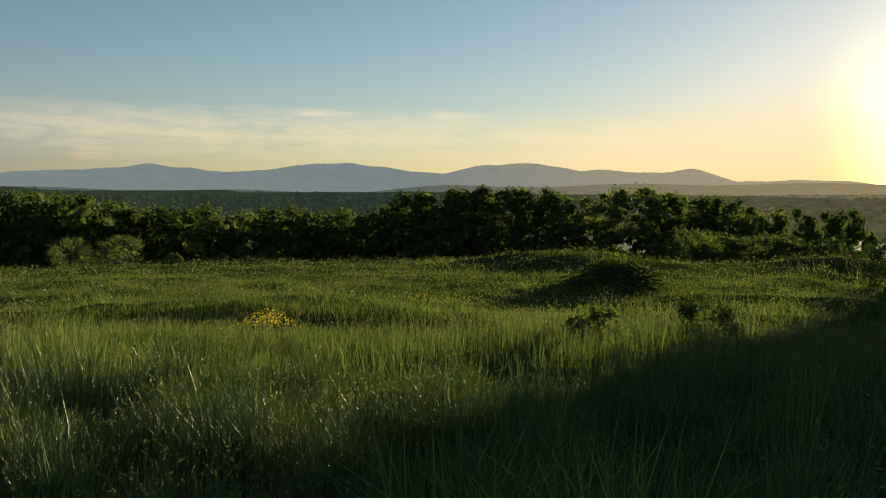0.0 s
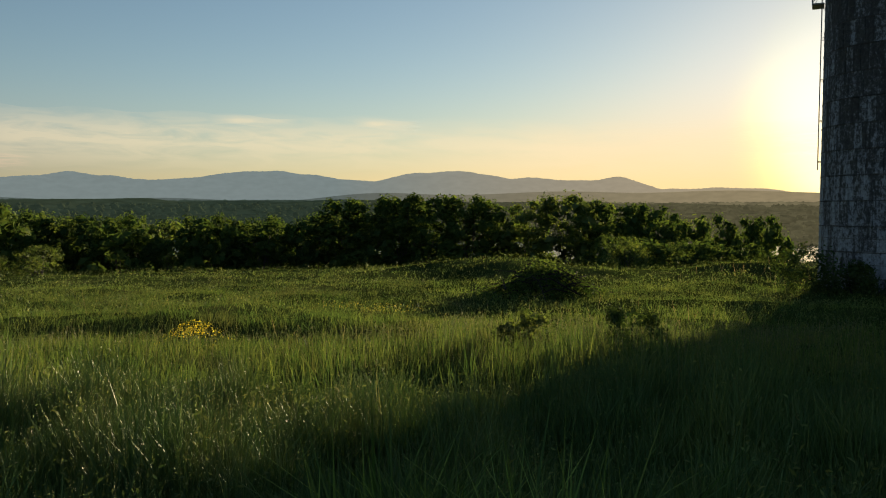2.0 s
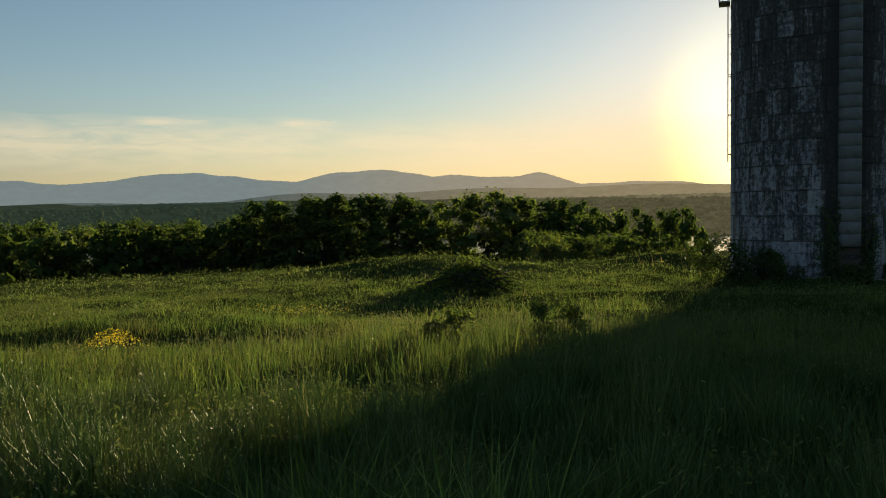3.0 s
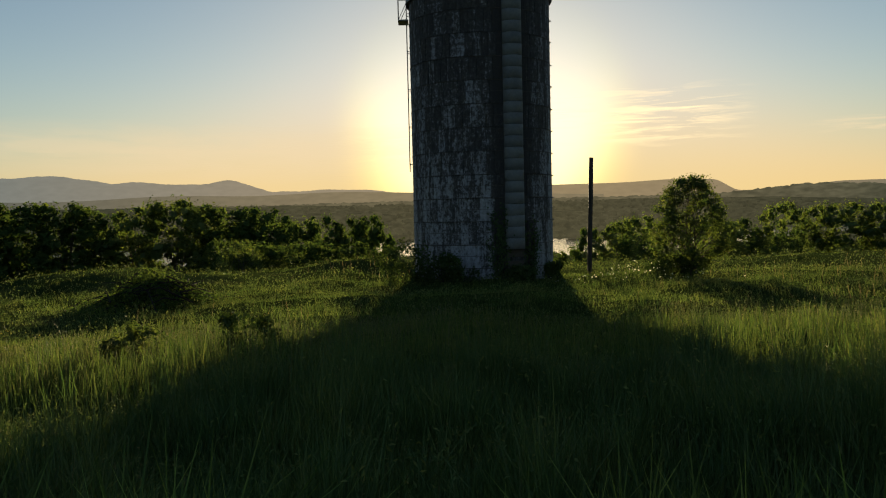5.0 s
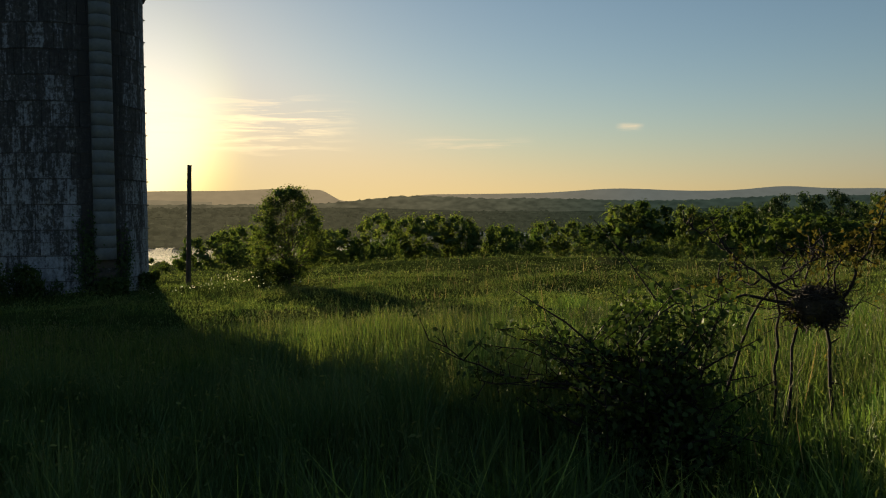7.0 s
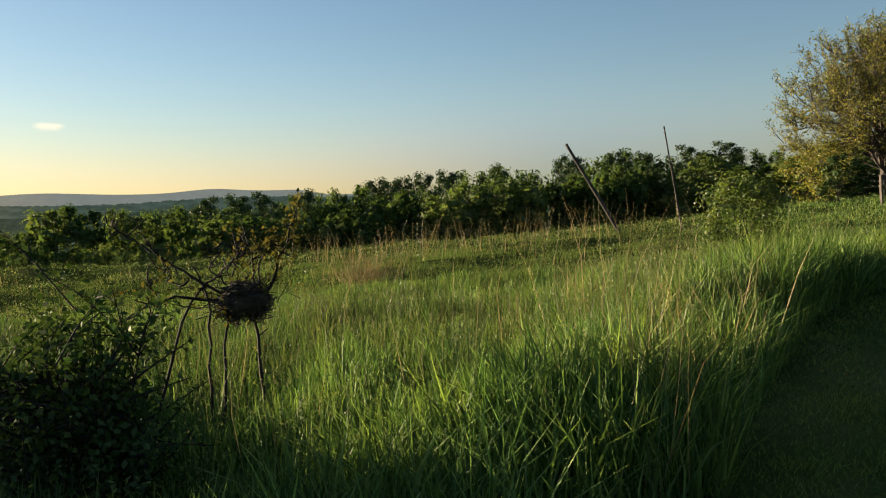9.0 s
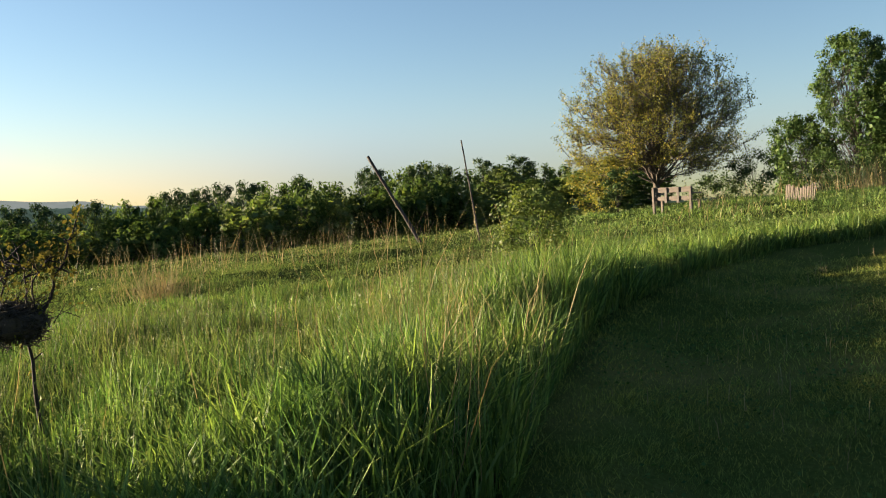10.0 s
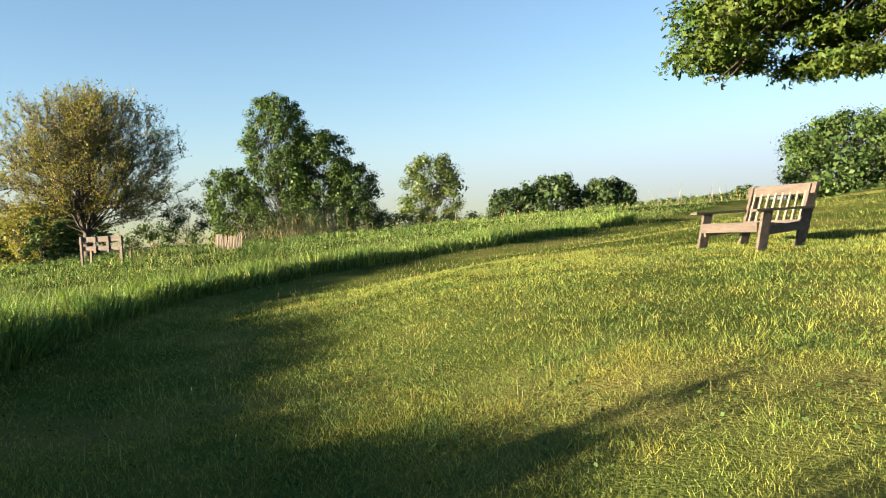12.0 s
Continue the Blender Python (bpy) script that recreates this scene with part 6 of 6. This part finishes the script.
def build_meadow():
    rg = np.random.default_rng(81)
    sets = []
    for n, r0, r1, w, cell in ((175000, 2.5, 7.0, 0.0058, 0.26), (160000, 7.0, 16.0, 0.0075, 0.7)):
        x, y = scatter(rg, n, r0, r1, 14 if r1 < 8 else -100)
        keep = edge_side(x, y) > -0.05 + 0.12 * rg.normal(size=n)
        out, far_out, own = tussock(x, y, cell)
        keep &= (0.95 - 0.5 * far_out + 0.3 * np.exp(-((edge_side(x, y) - 0.4) / 0.8) ** 2)) > rg.uniform(0, 1, n)
        keep &= np.hypot(x - SILO_X, y - SILO_Y) > SILO_R + 0.1
        x, y, out, far_out, own = x[keep], y[keep], out[keep], far_out[keep], own[keep]
        h = meadow_height(x, y) * (0.65 + 0.7 * own) * (1.15 - 0.55 * far_out) * rg.uniform(0.5, 1.15, len(x)) + 0.03
        lean = out * 0.2 + rg.normal(0, 0.12, (len(x), 2))
        sets.append(blades(x, y, h, w * rg.uniform(0.6, 1.5, len(x)), rg, 0.42, lean=lean))
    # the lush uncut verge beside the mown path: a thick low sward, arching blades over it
    verge = []
    run = np.array(EDGE[3:13])
    step = np.linalg.norm(np.diff(run, axis=0), axis=1)
    far = np.concatenate([[0], np.cumsum(step)])
    u = far[-1] * rg.uniform(0, 1, 46000) ** 1.35
    k = np.clip(np.searchsorted(far, u) - 1, 0, len(step) - 1)
    way = np.diff(run, axis=0)[k] / step[k][:, None]
    off = rg.uniform(0.08, 1.35, len(u))
    x = run[k, 0] + way[:, 0] * (u - far[k]) - way[:, 1] * off
    y = run[k, 1] + way[:, 1] * (u - far[k]) + way[:, 0] * off
    s = edge_side(x, y)
    h = (0.55 + 0.62 * vnoise(u / 1.5, 0 * u, 79)) * (1 + 0.62 * smooth(6.6, 4.2, x)) * (0.24 + 0.50 * vnoise(x / 0.55, y / 0.55, 61) + 0.12 * vnoise(x / 2.5, y / 2.5, 62)) * rg.uniform(0.32, 1.15, len(x)) * smooth(-0.15, 0.25, s) * (1 - 0.35 * smooth(0.8, 1.4, s)) * (1 + 0.08 * smooth(6, 9, np.hypot(x, y)) - 0.34 * smooth(11, 19, np.hypot(x, y)))
    verge.append(blades(x, y, h, (0.009 + 0.0006 * np.hypot(x, y)) * rg.uniform(0.6, 1.4, len(x)), rg, 0.7, lean=tussock(x, y, 0.35)[0] * 0.25 + rg.normal(0, 0.18, (len(x), 2))))
    x, y = scatter(rg, 70000, 1.5, 8.5, -60, 34)
    keep = (edge_side(x, y) > 0.14) & (vnoise(x / 0.5, y / 0.5, 64) > rg.uniform(0.0, 0.75, len(x)))
    x, y = x[keep], y[keep]
    h = (0.05 + 0.56 * vnoise(x / 0.8, y / 0.8, 65) ** 2.0) * rg.uniform(0.4, 1.2, len(x)) * (1 - 0.6 * smooth(14, 32, np.degrees(np.arctan2(y, x)))) + 0.05
    out, far_out, own = tussock(x, y, 0.4)
    verge.append(drooping(x, y, h, (0.0095 - 0.004 * smooth(10, 24, np.degrees(np.arctan2(y, x)))) * rg.uniform(0.5, 1.5, len(x)), rg, 0.5, lean=out * 0.2 + rg.normal(0, 0.13, (len(x), 2))))
    # dense clumps of tall grass over the rise, with dark gaps between them
    x, y = scatter(rg, 80000, 5.0, 17.0, -50, 24)
    out, far_out, own = tussock(x, y, 0.62, 90)
    keep = (edge_side(x, y) > 0.3) & (1.05 - 1.25 * far_out > rg.uniform(0, 1, len(x))) & (own > 0.12)
    x, y, out, far_out, own = x[keep], y[keep], out[keep], far_out[keep], own[keep]
    h = (0.10 + 0.46 * own) * (1.1 - 0.6 * far_out) * rg.uniform(0.6, 1.15, len(x)) * (1 - 0.3 * smooth(10, 17, np.hypot(x, y)))
    verge.append(blades(x, y, h, 0.006 + 0.0006 * np.hypot(x, y) * rg.uniform(0.7, 1.3, len(x)), rg, 0.6, lean=out * 0.4 + rg.normal(0, 0.14, (len(x), 2))))
    # bright rough grass between the path's bend and the benches
    x, y = scatter(rg, 60000, 11.0, 42.0, -68, -24)
    out, far_out, own = tussock(x, y, 0.9, 93)
    keep = (edge_side(x, y) > 0.25) & (1.1 - 0.9 * far_out > rg.uniform(0, 1, len(x)))
    x, y, out, far_out, own = x[keep], y[keep], out[keep], far_out[keep], own[keep]
    h = (0.10 + 0.20 * own) * (1.1 - 0.5 * far_out) * rg.uniform(0.6, 1.15, len(x))
    verge.append(blades(x, y, h, 0.00062 * np.hypot(x, y) * rg.uniform(0.7, 1.3, len(x)), rg, 0.7, lean=out * 0.6 + rg.normal(0, 0.25, (len(x), 2))))
    V, F = merge(verge)
    tagged(new("verge_grass", mesh_of("verge_grass", V, F, GRASS_LUSH_LIT)), "lush green grass along the mown path, toned bright as if sunlit", "grass", kind="stuff")
    # Grass close by takes the shaded tone, the band beyond it the lighter one.
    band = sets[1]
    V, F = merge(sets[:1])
    tagged(new("meadow_grass", mesh_of("meadow_grass", V, F, GRASS_SHADED)), "tall uncut green meadow grass catching the low sun", "grass", kind="stuff")
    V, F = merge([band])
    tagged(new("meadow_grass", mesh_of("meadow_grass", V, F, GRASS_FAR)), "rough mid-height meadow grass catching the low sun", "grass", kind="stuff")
    FV, FF, count = [], [], 0
    for n, r0, r1, w in ((170000, 14.0, 30.0, 0.0115), (90000, 30.0, 52.0, 0.022)):
        x, y = scatter(rg, n, r0, r1)
        keep = (edge_side(x, y) > -0.05) & (np.hypot(x - SILO_X, y - SILO_Y) > SILO_R + 0.1)
        x, y = x[keep], y[keep]
        h = (1 - 0.15 * smooth(-12, -28, np.degrees(np.arctan2(y, x)))) * (1 - 0.45 * smooth(24, 36, np.hypot(x, y))) * (0.045 + 0.12 * vnoise(x / 1.6, y / 1.6, 66) + 0.13 * vnoise(x / 0.5, y / 0.5, 67)) * rg.uniform(0.5, 1.3, len(x))
        v, f = short_blades(x, y, h, w * rg.uniform(0.6, 1.5, len(x)), rg, rg.normal(0, 0.45, (len(x), 2)))
        FV.append(v)
        FF.append(f + count)
        count += len(v)
    V, F = np.concatenate(FV), np.concatenate(FF)
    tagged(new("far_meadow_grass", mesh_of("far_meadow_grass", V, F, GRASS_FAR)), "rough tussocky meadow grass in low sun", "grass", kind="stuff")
    # small weeds and grass leaves at the top of the sward
    bits = []
    for n, r0, r1, s in ((90000, 1.5, 7.5, 0.026), (70000, 7.5, 16.0, 0.038), (90000, 16.0, 30.0, 0.055), (50000, 30.0, 48.0, 0.085)):
        x, y = scatter(rg, n, r0, r1)
        keep = (edge_side(x, y) > 0.0) & (vnoise(x / 0.9, y / 0.9, 63) > rg.uniform(0.05, 0.8, n)) & (np.hypot(x - SILO_X, y - SILO_Y) > SILO_R + 0.1)
        x, y = x[keep], y[keep]
        lump = 0.30 * vnoise(x / 0.55, y / 0.55, 71) ** 2.2 + 0.12 * vnoise(x / 0.2, y / 0.2, 72)
        lift = np.where(np.hypot(x, y) < 16, meadow_height(x, y), 0.05 + lump) * rg.uniform(0.35, 1.0, len(x))
        P = np.stack([x, y, height(x, y) + lift + 0.02], 1)
        bits.append(leaf_quads(P, rg.normal(size=P.shape) * [1, 1, 0.6], s * rg.uniform(0.4, 1.4, len(x)), rg, 0.24 if r0 < 16 else 0.5))
    x, y = scatter(rg, 14000, 2.2, 6.5, 25, 112)
    keep = (edge_side(x, y) > 0.2) & (vnoise(x / 0.5, y / 0.5, 69) > rg.uniform(0.2, 1.1, len(x)))
    x, y = x[keep], y[keep]
    P = np.stack([x, y, height(x, y) + meadow_height(x, y) * rg.uniform(0.7, 1.15, len(x)) + 0.03], 1)
    bits.append(leaf_quads(P, rg.normal(size=P.shape) * [1, 1, 0.7] + [0, 0, 0.5], 0.034 * rg.uniform(0.5, 1.3, len(x)), rg, 0.34))
    off = np.cumsum([0] + [len(b[0]) for b in bits[:-1]])
    tagged(new("meadow_weeds", mesh_of("meadow_weeds", np.concatenate([b[0] for b in bits]), np.concatenate([b[1] + o for b, o in zip(bits, off)]), WEEDS)), "small leafy weeds and seed tufts among the grass", "weeds", kind="stuff")
    # thin flowering stalks
    x, y = scatter(rg, 32000, 2.8, 14)
    keep = (edge_side(x, y) > 0.05) & (vnoise(x / 2.5, y / 2.5, 55) > rg.uniform(0.1, 0.8, len(x)))
    x, y = x[keep], y[keep]
    h = meadow_height(x, y) * rg.uniform(0.9, 1.3, len(x)) + 0.03
    st = blades(x, y, h, np.full(len(x), 0.0022) + 0.0004 * np.hypot(x, y), rg, 0.25)
    heads = st[0].reshape(-1, 5, 3)
    P = np.repeat(heads[:, 4], 2, 0) - np.array([0, 0, 1.0]) * np.tile([0.0, 0.02], len(x))[:, None]
    hv, hf = leaf_quads(P, rg.normal(size=P.shape) * [1, 1, 0.2], 0.008 + 0.0022 * np.hypot(P[:, 0], P[:, 1]), rg, 0.35)
    V, F = merge([st])
    tagged(new("grass_stalks", mesh_of("grass_stalks", np.concatenate([V, hv]), [F[0], hf + len(V), F[1]], GRASS_SEED)), "thin grass stalks with seed heads", "grass", kind="stuff")


build_meadow()


def build_dry_stalks():
    """Last year's pale stalks, in loose stands."""
    rg = np.random.default_rng(82)
    sets = []
    for az, d, spread, n, tall in [(-0.5, 19, 0.9, 160, 0.75), (-22, 4.3, 0.4, 44, 1.3), (-20, 5.6, 0.7, 44, 1.3), (-26, 6.5, 0.8, 34, 1.2), (-29, 8.5, 1.0, 26, 0.75), (5, 6, 1.5, 16, 0.9), (-8, 5, 1.0, 18, 0.85), (-14, 7.5, 1.5, 22, 0.7), (-18, 12, 2.5, 34, 0.8), (-5, 27, 3.5, 150, 1.55), (1.5, 28, 2.5, 110, 1.5), (-13, 28, 3.0, 110, 1.45),
                                  (-27, 24, 3, 40, 0.8), (-38.5, 28, 1.4, 40, 0.8), (-36.6, 30.5, 0.5, 26, 0.9), (-44, 44, 3.0, 130, 1.5), (-46.8, 44, 2.0, 220, 2.0), (-48.6, 43, 1.6, 150, 2.0), (-54, 40, 5, 130, 0.7), (-62, 42, 6, 110, 0.5), (-72, 38, 5, 110, 0.5), (-79, 36, 4, 70, 0.9),
                                  (70, 17, 2.5, 60, 0.38), (66, 15, 1.5, 36, 0.35), (25, 30, 5, 200, 0.55), (15, 9, 2, 14, 0.95), (9, 12, 3, 12, 1.0), (34, 24, 5, 140, 0.5), (62, 33, 3, 80, 0.5), (96, 14, 6, 60, 0.6)]:
        cx, cy = polar(az, d)
        x, y = cx + rg.normal(0, spread, n) * 0.7, cy + rg.normal(0, spread, n) * 0.7
        keep = edge_side(x, y) > 0.1
        x, y = x[keep], y[keep]
        sets.append(blades(x, y, tall * rg.uniform(0.3, 1.15, len(x)), np.full(len(x), 0.0030 + 0.00032 * d), rg, 0.4, lean=rg.normal(0, 0.2, (len(x), 2))))
    cx, cy = polar(-0.5, 19)
    t = rg.normal(0, 0.22, (260, 2))
    sets.append(blades(cx + t[:, 0], cy + t[:, 1], rg.uniform(0.45, 1.05, 260), np.full(260, 0.010), rg, 0.7, lean=t * 1.3 + rg.normal(0, 0.15, (260, 2))))
    V, F = merge(sets)
    tagged(new("dry_stalks", mesh_of("dry_stalks", V, F, DRY)), "pale dry grass stalks from last year", "dry grass", kind="stuff")


build_dry_stalks()


def flower_patch(name, label, az, d, sx, sy, n, tall, mat, seed, size):
    rg = np.random.default_rng(seed)
    cx, cy = polar(az, d)
    t = rg.normal(size=(n, 2)) * [sx, sy]
    a = radians(az + 90)
    x = cx + t[:, 0] * math.cos(a) - t[:, 1] * math.sin(a)
    y = cy + t[:, 0] * math.sin(a) + t[:, 1] * math.cos(a)
    P = np.stack([x, y, height(x, y) + tall * rg.uniform(0.6, 1.1, n) * np.exp(-0.12 * (t ** 2).sum(1) / (sx * sy))], 1)
    v, f = leaf_quads(P, rg.normal(size=P.shape) + [0, 0, 0.8], size * rg.uniform(0.6, 1.4, n), rg, 0.9, 0.1)
    tagged(new(name, mesh_of(name, v, f, mat)), label, "flowers", kind="stuff")


flower_patch("yellow_flowers", "small clump of bright yellow wild flowers", 101.75, 12.6, 0.21, 0.18, 520, 0.40, YELLOW, 91, 0.022)
flower_patch("yellow_flowers", "long drift of yellow wild flowers in the grass", 89.6, 17.0, 0.65, 0.4, 420, 0.36, YELLOW_DULL, 92, 0.024)
flower_patch("yellow_flowers", "thin scatter of yellow flowers in the grass", 117.0, 14.0, 0.5, 0.4, 40, 0.4, YELLOW_DULL, 93, 0.022)
flower_patch("white_flowers", "small white flowers near the silo's foot", 46.5, 25.5, 1.1, 0.5, 70, 0.42, WHITE, 94, 0.05)
flower_patch("white_flowers", "small white flowers in the rough grass", 44.5, 27.5, 1.6, 0.4, 60, 0.45, WHITE, 95, 0.05)


def build_lawn():
    rg = np.random.default_rng(83)
    V, F, count = [], [], 0
    for n, r0, r1, w, h0 in ((210000, 1.5, 6.5, 0.0050, 0.036), (190000, 6.5, 14.0, 0.0075, 0.038), (75000, 14.0, 28.0, 0.012, 0.038)):
        x, y = scatter(rg, n, r0, r1, -115, -10)
        keep = (edge_side(x, y) < 0.1) & (vnoise(x / 0.35, y / 0.35, 56) + 0.6 * vnoise(x / 1.3, y / 1.3, 57) > rg.uniform(0.0, 0.9, n))
        x, y = x[keep], y[keep]
        h = h0 * rg.uniform(0.45, 1.3, len(x)) * (0.4 + 0.7 * vnoise(x / 0.8, y / 0.8, 58) + 0.8 * vnoise(x / 0.16, y / 0.16, 60)) + 0.012
        v, f = short_blades(x, y, h, w * rg.uniform(0.6, 1.4, len(x)), rg, rg.normal(0, 0.6, (len(x), 2)))
        V.append(v)
        F.append(f + count)
        count += len(v)
    V, F = np.concatenate(V), np.concatenate(F)
    # taller stalks that the mower missed
    x, y = scatter(rg, 3600, 2.5, 20, -80, -20)
    keep = (edge_side(x, y) < -0.2) & (edge_side(x, y) > -4.2) & (vnoise(x / 0.9, y / 0.9, 59) > 0.55)
    x, y = x[keep], y[keep]
    tall = blades(x, y, rg.uniform(0.06, 0.2, len(x)), np.full(len(x), 0.005), rg, 0.3)
    tagged(new("lawn_grass", mesh_of("lawn_grass", V, F, LAWN)), "short mown lawn of mixed green and yellow grass", "lawn", kind="stuff")
    x, y = scatter(rg, 70000, 1.8, 13, -100, -15)
    keep = (edge_side(x, y) < 0) & (vnoise(x / 0.45, y / 0.45, 68) > rg.uniform(0.3, 1.0, len(x)))
    x, y = x[keep], y[keep]
    tufts = merge([blades(x, y, rg.uniform(0.02, 0.05, len(x)), 0.0026 + 0.0004 * np.hypot(x, y) * rg.uniform(0.6, 1.3, len(x)), rg, 0.5, lean=rg.normal(0, 0.2, (len(x), 2)))])
    tagged(new("lawn_tufts", mesh_of("lawn_tufts", *tufts, LAWN)), "longer tufts of grass scattered over the lawn", "grass", kind="stuff")
    # flat rosettes of clover and plantain in patches
    x, y = scatter(rg, 60000, 1.6, 12, -112, -15)
    keep = (edge_side(x, y) < 0) & (vnoise(x / 0.3, y / 0.3, 77) * 0.6 + 0.4 * vnoise(x / 1.1, y / 1.1, 78) > rg.uniform(0.42, 0.75, len(x)))
    x, y = x[keep], y[keep]
    P = np.stack([x, y, height(x, y) + rg.uniform(0.015, 0.045, len(x))], 1)
    cv, cf = leaf_quads(P, rg.normal(0, 0.55, P.shape) + [0, 0, 1.0], 0.023 * rg.uniform(0.5, 1.5, len(x)), rg, 0.75, 0.15)
    tagged(new("lawn_clover", mesh_of("lawn_clover", cv, cf, CLOVER)), "low clover and broad weeds among the mown grass", "weeds", kind="stuff")
    V, F = merge([tall])
    tagged(new("lawn_stalks", mesh_of("lawn_stalks", V, F, DRY)), "stray dry stalks left standing on the lawn", "dry grass", kind="stuff")


build_lawn()


# ---- the silo's staves, one by one on the side of the path ----
def stave_mesh():
    half = math.pi / ROUND - 0.0010
    prof = [(2.36, -half), (SILO_R - 0.006, -half), (SILO_R, -half * 0.9), (SILO_R, half * 0.9), (SILO_R - 0.006, half), (2.36, half)]
    V = [(r * math.cos(a), r * math.sin(a), z) for z in (0.004, ROW_H - 0.004) for r, a in prof]
    n = len(prof)
    Q = [(k, (k + 1) % n, (k + 1) % n + n, k + n) for k in range(n)]
    return V, Q, n


def build_staves():
    V, Q, n = stave_mesh()
    me = shade_flat(mesh_of("stave", np.array(V), [np.array(Q), np.array([list(range(n))[::-1], list(range(n, 2 * n))])], CONCRETE))
    far_v, far_q, count = [], [], 0
    base = np.array(V)
    rg = np.random.default_rng(88)
    for row in range(ROWS_UP):
        for k in range(ROUND):
            a = (k + 0.5 * (row % 2)) * 360 / ROUND
            off = (a - 236 + 180) % 360 - 180
            if abs(off) < 69:
                ob = new("stave", me)
                ob.parent = SILO
                ob.matrix_basis = pose(rg.normal(0, 0.004), rg.normal(0, 0.004), row * ROW_H, 0, 0, a)
            else:
                c, s = math.cos(radians(a)), math.sin(radians(a))
                far_v.append(np.stack([base[:, 0] * c - base[:, 1] * s, base[:, 0] * s + base[:, 1] * c, base[:, 2] + row * ROW_H], 1))
                far_q.append(np.array(Q) + count)
                count += len(base)
    ob = part_mesh("stave_rest", shade_flat(mesh_of("stave_rest", np.concatenate(far_v), np.concatenate(far_q), CONCRETE)), SILO)
    ob["kind"] = "stuff"


build_staves()
